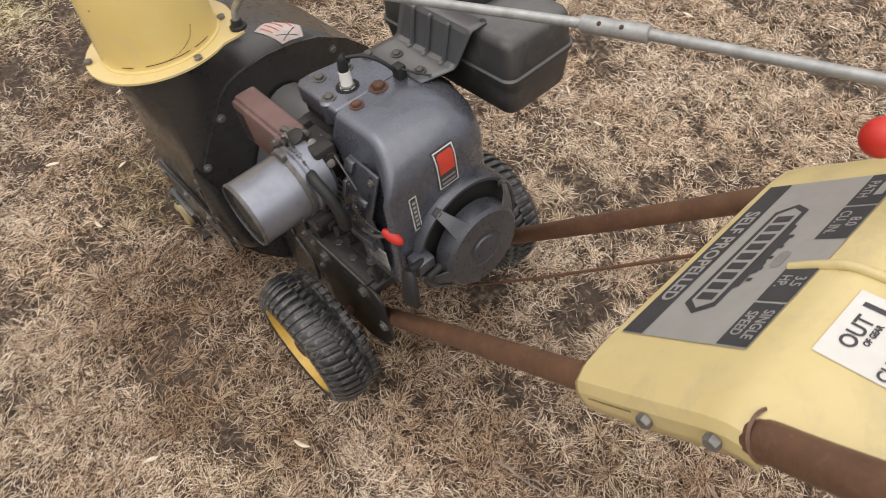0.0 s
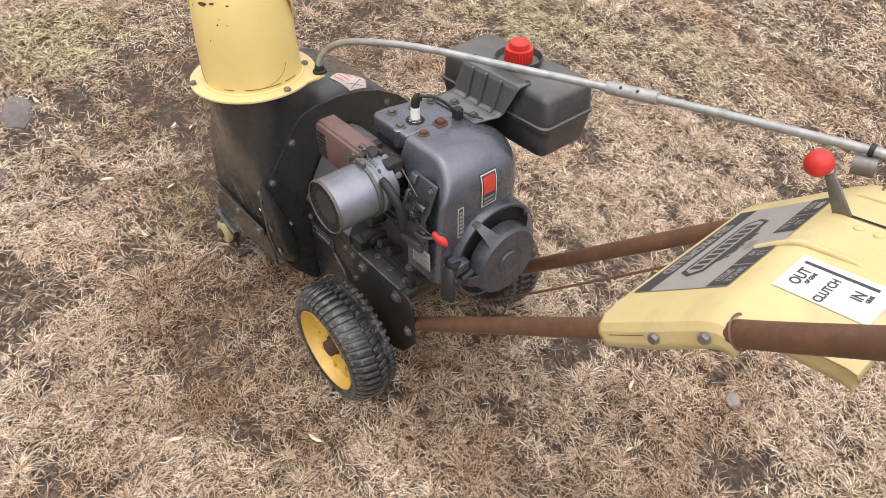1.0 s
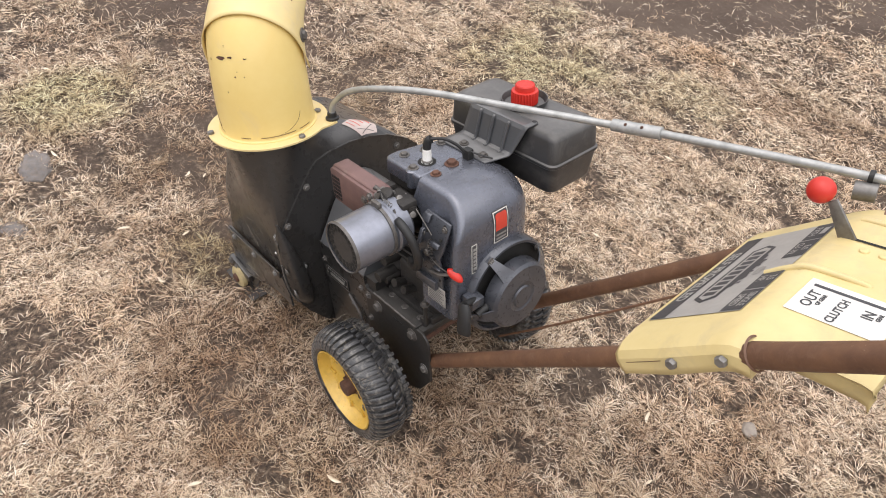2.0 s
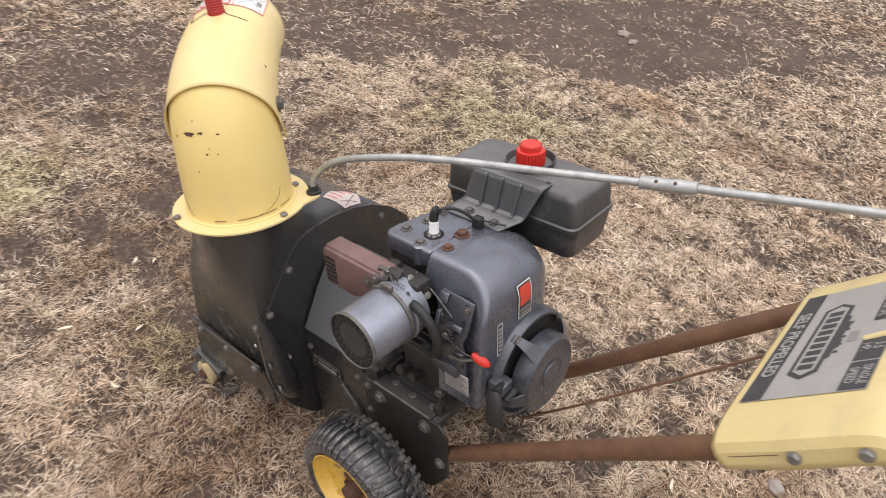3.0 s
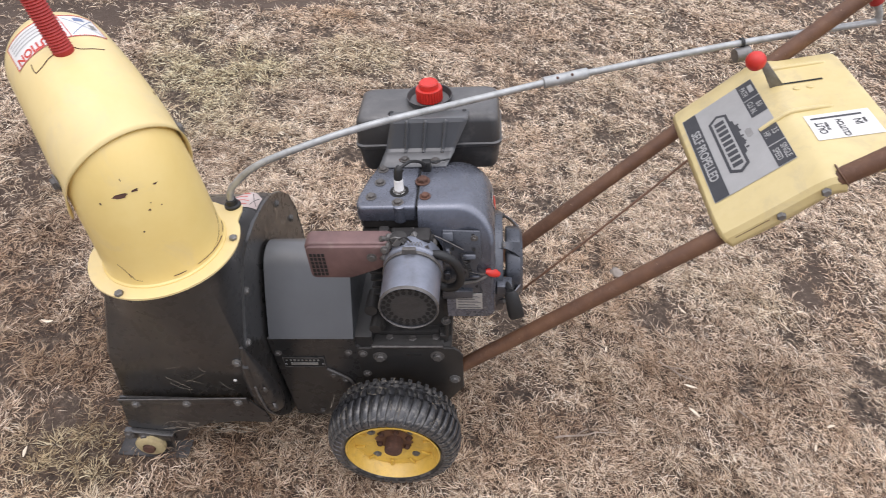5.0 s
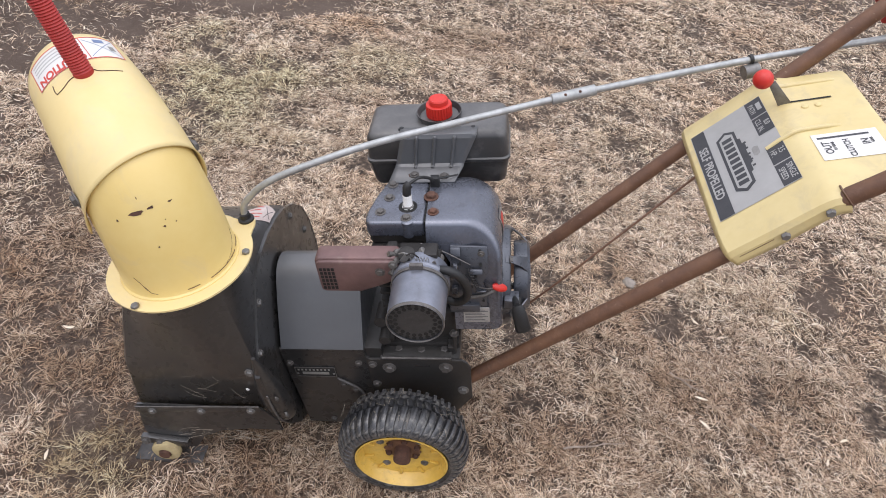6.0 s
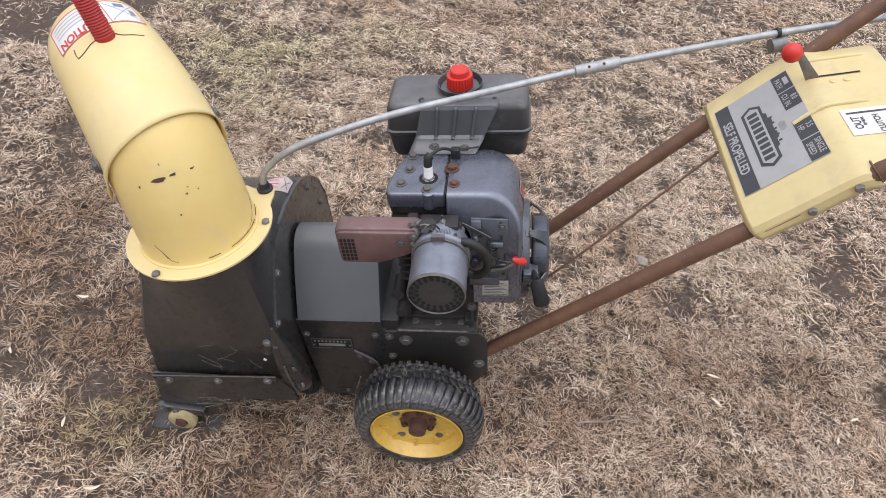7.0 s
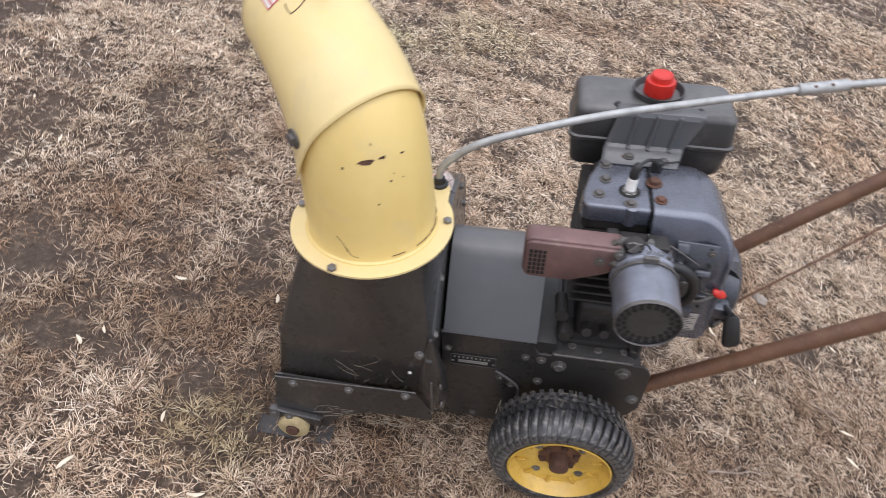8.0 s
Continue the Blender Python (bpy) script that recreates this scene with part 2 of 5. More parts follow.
def loft(rings, closed=True, cap0=True, cap1=True, bm=None):
    bm = bm or bmesh.new()
    rows = [[bm.verts.new(p) for p in ring] for ring in rings]
    n = len(rows[0])
    for a, b in zip(rows, rows[1:]):
        for i in range(n if closed else n - 1):
            j = (i + 1) % n
            bm.faces.new((a[i], a[j], b[j], b[i]))
    if closed and cap0:
        bm.faces.new(rows[0][::-1])
    if closed and cap1:
        bm.faces.new(rows[-1])
    return bm


def lathe(profile, origin, axis, seg=40, bm=None, caps=True):
    """Turns (along, radius) pairs round an axis."""
    o = Vector(origin)
    u, v, a = basis(axis)
    rings = [[o + a * h + (u * math.cos(k * math.tau / seg) + v * math.sin(k * math.tau / seg)) * max(r, 1e-4) for k in range(seg)] for h, r in profile]
    return loft(rings, True, caps, caps, bm)


def rod(p0, p1, r, seg=14, bm=None, r1=None):
    p0, p1 = Vector(p0), Vector(p1)
    return lathe([(0, r), ((p1 - p0).length, r if r1 is None else r1)], p0, p1 - p0, seg, bm)


def smooth_path(points, per=8):
    """Catmull-Rom points along a path."""
    p = [Vector(q) for q in points]
    p = [p[0] * 2 - p[1]] + p + [p[-1] * 2 - p[-2]]
    out = []
    for i in range(1, len(p) - 2):
        for k in range(per):
            t = k / per
            a, b, c, d = p[i - 1 : i + 3]
            out.append(0.5 * (2 * b + (c - a) * t + (2 * a - 5 * b + 4 * c - d) * t * t + (3 * b - a - 3 * c + d) * t**3))
    return out + [p[-2]]


def sweep(points, r, seg=12, bm=None, per=8, smooth=True):
    pts = smooth_path(points, per) if smooth else [Vector(q) for q in points]
    rings, up = [], None
    for i, p in enumerate(pts):
        d = (pts[min(i + 1, len(pts) - 1)] - pts[max(i - 1, 0)]).normalized()
        up = d.orthogonal().normalized() if up is None else (up - up.dot(d) * d).normalized()
        side = d.cross(up)
        rings.append([p + (up * math.cos(k * math.tau / seg) + side * math.sin(k * math.tau / seg)) * r for k in range(seg)])
    return loft(rings, bm=bm)


def prism(outline, axis, a0, a1, r=0.0, seg=2, bm=None):
    """A flat outline of pairs, pulled along x, y or z from a0 to a1. The pairs run over the other two axes in order."""
    k = "xyz".index(axis)

    def at(p, a):
        q = list(p)
        q.insert(k, a)
        return q

    own = loft([[at(p, a0) for p in outline], [at(p, a1) for p in outline]])
    bmesh.ops.recalc_face_normals(own, faces=own.faces[:])
    if r:
        bevel(own, r, seg)
    return merge(bm, own)


def arc(cx, cy, r, a0, a1, n):
    return [(cx + r * math.cos(radians(a0 + (a1 - a0) * k / n)), cy + r * math.sin(radians(a0 + (a1 - a0) * k / n))) for k in range(n + 1)]


def bolt_bm(pos, normal, r=0.007, h=0.005, washer=True, bm=None):
    """Hexagon head on a washer."""
    n = Vector(normal).normalized()
    pos = Vector(pos)
    own = bmesh.new()
    if washer:
        lathe([(-0.001, r * 1.45), (0.0012, r * 1.45), (0.0014, r * 1.3)], pos, n, 18, own)
    head = lathe([(0.001, r), (h * 0.8, r), (h, r * 0.82)], pos, n, 6)
    merge(own, head)
    return merge(bm, own)


def piece(name, me, parent, m=None):
    """One more object on a mesh that alike pieces share."""
    ob = new(name, me)
    ob.parent = parent
    if m is not None:
        ob.matrix_basis = m
    return ob


def mesh_of(name, bm, mat, angle=38):
    bmesh.ops.recalc_face_normals(bm, faces=bm.faces[:])
    me = bpy.data.meshes.new(name)
    bm.to_mesh(me)
    bm.free()
    me.materials.append(mat)
    me.polygons.foreach_set("use_smooth", [True] * len(me.polygons))
    me.set_sharp_from_angle(angle=radians(angle))
    return me


LUGS = {}


def bolts(places, normal, parent, r=0.007, h=0.005, mat=None, washer=True):
    for p in places:
        part("bolt", bolt_bm(p, normal, r, h, washer), mat or M_BOLT, parent)


def text_part(words, size, place, mat, parent, name="lettering", squeeze=1.0, label="", align="CENTER", bold=0.0):
    """Flat lettering; place maps the text's own x (along) and y (up) to the surface."""
    cu = bpy.data.curves.new("words", "FONT")
    cu.body, cu.size, cu.align_x, cu.align_y = words, size, align, "CENTER"
    cu.offset = bold
    cu.resolution_u = 3
    tmp = bpy.data.objects.new("words", cu)
    scene.collection.objects.link(tmp)
    dg = bpy.context.evaluated_depsgraph_get()
    me = bpy.data.meshes.new_from_object(tmp.evaluated_get(dg))
    bpy.data.objects.remove(tmp)
    bm = bmesh.new()
    bm.from_mesh(me)
    bpy.data.meshes.remove(me)
    for v in bm.verts:
        v.co = place(v.co.x * squeeze, v.co.y)
    return part(name, bm, mat, parent, label)


def patch(x0, x1, y0, y1, place, nx=1, ny=1):
    """A sheet over a surface given by place(x, y)."""
    bm = bmesh.new()
    g = [[bm.verts.new(place(x0 + (x1 - x0) * i / nx, y0 + (y1 - y0) * j / ny)) for i in range(nx + 1)] for j in range(ny + 1)]
    for j in range(ny):
        for i in range(nx):
            bm.faces.new((g[j][i], g[j][i + 1], g[j + 1][i + 1], g[j + 1][i]))
    return bm


# ---- ground ----
def ground_z(x, y):
    """Height of the soil: a gentle slope near the machine, small swells."""
    yy = min(max(y, -1.5), 2.5)
    return -0.022 + 0.03 * yy + 0.008 * noise.noise(Vector((x * 1.7, y * 1.7, 0.3))) + 0.004 * noise.noise(Vector((x * 6, y * 6, 4.0)))


def value_noise(x, y, cell, seed):
    """Smooth random field over the plan, 0 to 1."""
    g = np.random.RandomState(seed).rand(256, 256)
    u, v = x / cell + 1000.0, y / cell + 1000.0
    i, j = np.floor(u).astype(int), np.floor(v).astype(int)
    a, b = u - i, v - j
    a, b = a * a * (3 - 2 * a), b * b * (3 - 2 * b)
    i, j = i % 256, j % 256
    i1, j1 = (i + 1) % 256, (j + 1) % 256
    return (g[i, j] * (1 - a) + g[i1, j] * a) * (1 - b) + (g[i, j1] * (1 - a) + g[i1, j1] * a) * b


# bare patches: middle, half axes, turn in degrees, how bare
BARE = [(-0.8, 2.62, 1.08, 0.52, 47, 0.95), (-1.95, 0.65, 0.85, 0.38, 15, 0.8), (-1.7, 1.55, 0.6, 0.34, 40, 0.85), (1.26, 0.75, 0.24, 0.12, 25, 0.6), (0.2, 2.03, 0.2, 0.1, 30, 0.42), (-0.49, 0.02, 0.09, 0.04, 0, 0.75), (-0.75, 0.06, 0.28, 0.22, 0, 0.5), (-0.62, 0.36, 0.12, 0.1, 0, 0.45), (1.4, 1.3, 0.12, 0.05, 0, 0.4), (-1.27, -0.2, 0.22, 0.1, 30, 0.4), (0.44, 1.5, 0.1, 0.06, 0, 0.35), (1.9, 3.3, 0.9, 0.3, 20, 0.5), (-0.95, 0.3, 0.5, 0.5, 0, 0.45), (-0.35, -0.1, 0.4, 0.16, 0, 0.3), (0.35, -0.1, 0.12, 0.08, 20, 0.35), (0.75, 0.55, 0.16, 0.08, 40, 0.35)]


def bare(x, y):
    w = 0.55 * (value_noise(x, y, 0.16, 3) - 0.5) + 0.5 * (value_noise(x, y, 0.05, 4) - 0.5)
    out = np.zeros_like(x)
    for cx, cy, a, b, deg, full in BARE:
        c, s = math.cos(radians(deg)), math.sin(radians(deg))
        u, v = ((x - cx) * c + (y - cy) * s) / a, (-(x - cx) * s + (y - cy) * c) / b
        out = np.maximum(out, full * np.clip((1.15 - np.sqrt(u * u + v * v) + w) / 0.4, 0, 1))
    # small dark pockets all over the lawn
    pock = value_noise(x, y, 0.11, 7) * 0.6 + value_noise(x, y, 0.045, 8) * 0.4
    return np.maximum(out, 0.6 * np.clip((pock - 0.68) / 0.12, 0, 1) * np.clip(1.2 - 0.5 * np.abs(y), 0.2, 1))


def in_far(x, y):
    """0 where the lawn stands at full density, rising to 1 where it is left thin, past the walk."""
    j = 0.7 * (value_noise(x, y, 0.3, 91) - 0.5) + 0.9 * (value_noise(x, y, 0.9, 92) - 0.5)
    past = np.maximum.reduce([-0.75 - y, 0.7 * (x - 1.3 - y), -0.9 - 0.2 * x - y, y - 4.6, -3.9 - x, x - 2.9]) + 0.4 * j
    return np.clip(past / 1.3, 0, 1)


def soil_material():
    m, nt, p = nodes_of("soil")
    a = noise_tex(nt, 3.0, 6, 0.65)
    b = noise_tex(nt, 60.0, 6, 0.7)
    c = noise_tex(nt, 240.0, 4, 0.7)
    col = ramp(nt, a, [(0.3, (0.075, 0.05, 0.035)), (0.55, (0.118, 0.082, 0.06)), (0.75, (0.16, 0.118, 0.087))])
    at = nt.nodes.new("ShaderNodeAttribute")
    at.attribute_name = "bare"
    thatch = ramp(nt, b, [(0.34, (0.032, 0.022, 0.016)), (0.52, (0.1, 0.07, 0.049)), (0.66, (0.27, 0.2, 0.14))])
    col = mix_col(nt, ramp(nt, at.outputs["Fac"], [(0.15, (0, 0, 0)), (0.75, (1, 1, 1))]), thatch, col)
    col = mix_col(nt, ramp(nt, b, [(0.55, (0, 0, 0)), (0.75, (0.6, 0.6, 0.6))]), col, (0.24, 0.185, 0.135))
    far = nt.nodes.new("ShaderNodeAttribute")
    far.attribute_name = "matted"
    col = mix_col(nt, far.outputs["Fac"], col, mix_col(nt, 0.8, ramp(nt, b, [(0.3, (0.12, 0.085, 0.06)), (0.5, (0.33, 0.25, 0.18)), (0.68, (0.58, 0.46, 0.34))]), ramp(nt, a, [(0.3, (0.6, 0.54, 0.49)), (0.6, (1, 1, 1))]), "MULTIPLY"))
    nt.links.new(col, p.inputs["Base Color"])
    p.inputs["Roughness"].default_value = 0.95
    mx = nt.nodes.new("ShaderNodeMath")
    mx.operation = "ADD"
    nt.links.new(b, mx.inputs[0])
    nt.links.new(c, mx.inputs[1])
    bump(nt, p, mx.outputs[0], 0.9, 0.008)
    return m


def ground():
    def line(a, b, n, far):
        near = [a + (b - a) * k / n for k in range(n + 1)]
        return [-far, -far / 3, -far / 8] + near + [far / 8, far / 3, far]
    xs, ys = line(-3.6, 3.6, 240, 60.0), line(-1.4, 5.4, 230, 60.0)
    bm = bmesh.new()
    g = [[bm.verts.new((x, y, ground_z(x, y))) for x in xs] for y in ys]
    for j in range(len(ys) - 1):
        for i in range(len(xs) - 1):
            bm.faces.new((g[j][i], g[j][i + 1], g[j + 1][i + 1], g[j + 1][i]))
    flat_x, flat_y = np.array([v.co.x for v in bm.verts]), np.array([v.co.y for v in bm.verts])
    ob = link("ground", bm, soil_material(), angle=180)
    ob.data.attributes.new("bare", "FLOAT", "POINT").data.foreach_set("value", (bare(flat_x, flat_y) * (1 - in_far(flat_x, flat_y))).astype(np.float32))
    ob.data.attributes.new("matted", "FLOAT", "POINT").data.foreach_set("value", in_far(flat_x, flat_y).astype(np.float32))
    tagged(ob, "dark brown bare soil under dead winter lawn", "ground", kind="structure")


ground()

# ---- snow blower: a frame of its own, nose down on the slope ----
NOSE = 11.0
blower = new("snow_blower")
blower.matrix_world = pose(0, 0, 0.125, 0, -NOSE, 0)
tagged(blower, "old yellow and brown snow blower with rusty handles on dead grass", "snow blower")


def wheel(y0, side):
    """Wheel on the axle; y0 is its outer face, side +1 when the outer face looks to -y."""
    hub = new("wheel")
    hub.parent = blower
    hub.matrix_basis = pose(0.003, y0, 0, 0, 0, 0 if side > 0 else 180)
    tagged(hub, "ribbed black rubber tyre on a yellow steel rim")
    prof = [(0.004, 0.090), (-0.002, 0.094), (-0.0055, 0.1), (-0.004, 0.107), (0.001, 0.1135), (0.01, 0.1185), (0.024, 0.1222), (0.04, 0.1235), (0.056, 0.1222), (0.066, 0.1185), (0.072, 0.113), (0.076, 0.1175), (0.085, 0.1165), (0.09, 0.107), (0.088, 0.094), (0.082, 0.088)]
    bm = lathe(prof, (0, 0, 0), (0, 1, 0), 72, caps=False)
    part("tyre", bm, M_RUBBER, hub, angle=50)
    # raised ribs that run over the round shoulder and across the tread
    if not LUGS:
        for key, way in (("outer", [(-0.0065, 0.1035, 0.0), (-0.005, 0.1085, 0.0026), (0.0, 0.1142, 0.0042), (0.01, 0.1197, 0.0058), (0.024, 0.1235, 0.0068), (0.038, 0.125, 0.007), (0.0425, 0.125, 0.0062)]), ("inner", [(0.0445, 0.125, 0.0062), (0.055, 0.124, 0.0066), (0.064, 0.1208, 0.0055), (0.0695, 0.1155, 0.0015)])):
            rings = []
            for y, r, h in way:
                w = 0.0058
                x = (0.16 if key == "outer" else -0.16) * (y - 0.0435)
                rings.append([Vector((x - w, y, r - 0.004)), Vector((x - w * 0.9, y, r + h * 0.8)), Vector((x - w * 0.6, y, r + h)), Vector((x + w * 0.6, y, r + h)), Vector((x + w * 0.9, y, r + h * 0.8)), Vector((x + w, y, r - 0.004))])
            LUGS[key] = mesh_of("tread_rib", loft(rings), M_RUBBER)
        LUGS["edge"] = mesh_of("shoulder_lug", box(-0.0036, 0.0036, 0.0745, 0.088, 0.112, 0.1215), M_RUBBER)
        LUGS["rim"] = mesh_of("rim_rib", box(-0.0035, 0.0035, 0.0145, 0.021, 0.058, 0.078, 0.0022, 2), M_RIM)
    n = 44
    for k in range(n):
        a = math.tau * k / n
        piece("tread_rib", LUGS["outer"], hub, Matrix.Rotation(a, 4, "Y"))
        piece("tread_rib", LUGS["inner"], hub, Matrix.Rotation(a + math.tau / n * 0.42, 4, "Y"))
        piece("shoulder_lug", LUGS["edge"], hub, Matrix.Rotation(a + 0.03, 4, "Y"))
    # dished rim
    prof = [(-0.003, 0.0925), (-0.004, 0.0895), (0.002, 0.087), (0.016, 0.0835), (0.021, 0.079), (0.019, 0.066), (0.022, 0.045), (0.028, 0.038), (0.030, 0.012), (0.033, 0.012), (0.031, 0.04), (0.026, 0.05), (0.024, 0.078), (0.02, 0.0865), (0.08, 0.089)]
    rim = part("rim", lathe(prof, (0, 0, 0), (0, 1, 0), 64, caps=False), M_RIM, hub)
    for k in range(10):
        piece("rim_rib", LUGS["rim"], hub, Matrix.Rotation(math.tau * (k + 0.25) / 10, 4, "Y"))
    # rust that has crept out from the hub over the paint
    q = random.Random(17)
    rough_edge = [q.uniform(0.0, 1.0) for k in range(36)]
    def creep(f):
        out = []
        for k in range(36):
            a = math.tau * k / 36
            e = (rough_edge[k] + rough_edge[k - 1]) / 2
            r = 0.017 + (0.012 + 0.024 * e * (0.6 + 0.4 * math.cos(a - 0.3))) * f
            out.append(Vector((r * math.sin(a), (0.0282 if r < 0.038 else 0.0282 - (r - 0.038) * 0.86 if r < 0.045 else 0.0222 - (r - 0.045) * 0.15) - 0.0012, r * math.cos(a))))
        return out
    part("rust_stain", loft([creep(f / 6) for f in range(7)], cap0=False, cap1=False), M_TUBE, hub)
    part("axle_hub", lathe([(-0.002, 0.006), (-0.001, 0.0135), (0.0, 0.0165), (0.003, 0.0175), (0.03, 0.0175), (0.032, 0.025), (0.036, 0.025)], (0, 0.002, 0), (0, 1, 0), 28), M_RUST, hub, "rusty hub with packed grass")
    for k in range(6):
        a = math.tau * k / 6 + 0.2
        p = (0.031 * math.sin(a), 0.029, 0.031 * math.cos(a))
        part("lug_nut", bolt_bm(p, (0, -1, 0), 0.0062, 0.008), M_RUST, hub)
    for k in range(4):
        a = math.tau * k / 4 + 0.75
        p = (0.056 * math.sin(a), 0.021, 0.056 * math.cos(a))
        part("bolt", bolt_bm(p, (0, -1, 0), 0.006, 0.004), M_ZINC, hub)
    return hub


wheel(-0.002, 1)
wheel(0.502, -1)

# axle between the wheels
axle = part("axle", rod((0, 0.04, 0), (0, 0.46, 0), 0.0095), M_RUST, blower)

# ---- auger housing ----
CX, CY, CZ = -0.335, 0.11, 0.441
CR = 0.101


def rect_ring(x0, x1, y0, y1, z, n=72):
    """Points on a rectangle, by the angle seen from the chute's middle, corners included."""
    out = []
    for k in range(n):
        a = math.tau * (k + 0.0) / n
        d = (math.cos(a), math.sin(a))
        t = min(((x1 if d[0] > 0 else x0) - CX) / d[0] if abs(d[0]) > 1e-6 else 9, ((y1 if d[1] > 0 else y0) - CY) / d[1] if abs(d[1]) > 1e-6 else 9)
        out.append(Vector((CX + d[0] * t, CY + d[1] * t, z)))
    return out


EDGE = [(0.23, -0.075), (0.185, -0.07), (0.148, -0.056), (0.106, -0.028), (0.069, 0.02), (0.043, 0.07), (0.031, 0.12), (0.029, 0.16), (0.028, 0.228), (0.08, 0.3), (0.13, 0.364), (0.15, 0.379), (0.18, 0.387), (0.23, 0.391), (0.282, 0.386), (0.33, 0.372), (0.38, 0.344), (0.42, 0.305), (0.442, 0.25), (0.446, 0.18), (0.438, 0.12), (0.42, 0.06), (0.39, 0.01), (0.35, -0.035), (0.29, -0.066)]


def edge_z(y):
    """Height of the rear plate's edge over y."""
    top = EDGE[8:19]
    for (a, za), (b, zb) in zip(top, top[1:]):
        if y <= b:
            return za + (zb - za) * max(0.0, (y - a) / (b - a))
    return top[-1][1]


HN = 120
H_TOP = [Vector((CX + CR * math.cos(math.tau * k / HN), CY + CR * math.sin(math.tau * k / HN), CZ)) for k in range(HN)]
H_LOW, H_MID = rect_ring(-0.505, -0.236, 0.034, 0.43, 0.12, HN), rect_ring(-0.487, -0.236, 0.036, 0.42, 0.255, HN)
for v in H_MID:
    f = min(1.0, max(0.0, (v.x + 0.487) / 0.251))
    v.z = 0.255 + (edge_z(v.y) - 0.255) * f * f
    g = min(1.0, max(0.0, (v.y - 0.16) / 0.2))
    v.z += (edge_z(v.y) - v.z) * g * g * (3 - 2 * g)


def hood_at(k, t):
    """The hood's skin from its foot (t 0) to the chute's neck (t 1), k steps round."""
    i = int(math.floor(k)) % HN
    j, w = (i + 1) % HN, k - math.floor(k)
    p = H_MID[i].lerp(H_MID[j], w).lerp(H_TOP[i].lerp(H_TOP[j], w), t)
    p.z += 0.07 * t * (1 - t) * min(1.0, max(0.0, (p.y - 0.2) / 0.1))
    return p


rings = [H_LOW] + [[hood_at(k, t / 8) for k in range(HN)] for t in range(9)] + [[v + Vector((0, 0, 0.006)) for v in H_TOP]]
housing = part("auger_housing", loft(rings, cap0=False, cap1=False), M_BLACK, blower, "dark brown painted sheet-steel housing, scratched and dusty", angle=17, thick=0.003)
# rear plate with a narrow edge
part("rear_plate", prism(EDGE, "x", -0.2375, -0.232), M_BLACK, housing, "flat dark rear plate of the housing", angle=20)
rings = []
for y, z in EDGE[2:24]:
    d = Vector((0, y - 0.235, z - 0.16)).normalized() * 0.003
    rings.append([Vector((-0.241, y, z)), Vector((-0.241, y + d.y, z + d.z)), Vector((-0.2312, y + d.y, z + d.z)), Vector((-0.2312, y, z))])
part("plate_edge", loft(rings), M_BLACK, housing, angle=30)
bolts([(-0.2315, 0.115, 0.333), (-0.2315, 0.057, 0.262), (-0.2315, 0.4, 0.26), (-0.2315, 0.35, 0.34)], (1, 0, 0), housing, 0.0055, 0.005, M_ZINC)
bolts([(-0.2525, 0.0345, 0.233)], (0, -1, 0), housing, 0.0065, 0.005, M_ZINC)
# each dent carries a pale metal lens as its painted glint
for y, z, r in ((0.074, 0.143, 0.013), (0.066, 0.076, 0.015)):
    dent = part("dent", lathe([(0, r), (0.0012, r * 0.8), (0.0026, r * 0.5), (0.0032, r * 0.2)], (-0.2318, y, z), (1, 0, 0), 24), M_BLACK, housing, angle=60)
    part("glint_wear", lathe([(0.0024, 0.0062), (0.0034, 0.004), (0.0038, 0.001)], (-0.2318, y + 0.001, z + 0.002), (1, 0, 0.1), 14), M_GALV, housing)
# pressed round corner where the side runs into the rear plate, worn bright towards its foot
rings = []
for y, z, r in ((0.0345, 0.275, 0.003), (0.037, 0.25, 0.008), (0.041, 0.22, 0.0145), (0.0455, 0.185, 0.0205), (0.0505, 0.15, 0.0245), (0.055, 0.115, 0.026), (0.06, 0.085, 0.0245), (0.066, 0.06, 0.019), (0.071, 0.044, 0.01)):
    rings.append([Vector((-0.2345 + r * 1.1 * math.cos(k * math.tau / 24), y + r * math.sin(k * math.tau / 24), z)) for k in range(24)])
part("pressed_corner", loft(rings), M_BLACK, housing, angle=60)
# pale ragged patches: scuffed metal, with the corner's highlights put into their colour
for y, z, w, h in ((0.0272, 0.163, 0.004, 0.011), (0.037, 0.095, 0.0045, 0.016)):
    n1 = Vector((0.66, -0.75, 0.0)).normalized()
    side1 = Vector((0.75, 0.66, 0.0)).normalized()
    q = random.Random(int(z * 1000))
    bm = bmesh.new()
    bm.faces.new([bm.verts.new(Vector((-0.2175, y, z)) + n1 * 0.0022 + (side1 * (w * math.cos(a)) + Vector((0, -0.12, 1)) * (h * math.sin(a))) * q.uniform(0.6, 1.15)) for a in [math.tau * k / 14 for k in range(14)]])
    part("glint_wear", bm, M_ZINC, housing, thick=0.0012)
part("worn_corner", sweep([(-0.2325, 0.0246, 0.175), (-0.232, 0.0246, 0.15), (-0.2315, 0.0267, 0.12), (-0.232, 0.034, 0.085), (-0.2325, 0.0465, 0.058)], 0.0022, 8), M_BOLT, housing)
# side skirt with its bolted rail
skirt = [(-0.508, 0.135), (-0.258, 0.127), (-0.236, 0.09), (-0.232, 0.055), (-0.30, 0.058), (-0.36, 0.048), (-0.405, 0.025), (-0.435, -0.018), (-0.505, -0.012), (-0.527, 0.04)]
for y0, y1 in ((0.028, 0.032), (0.436, 0.44)):
    part("side_skirt", prism(skirt, "y", y0, y1), M_BLACK, housing)
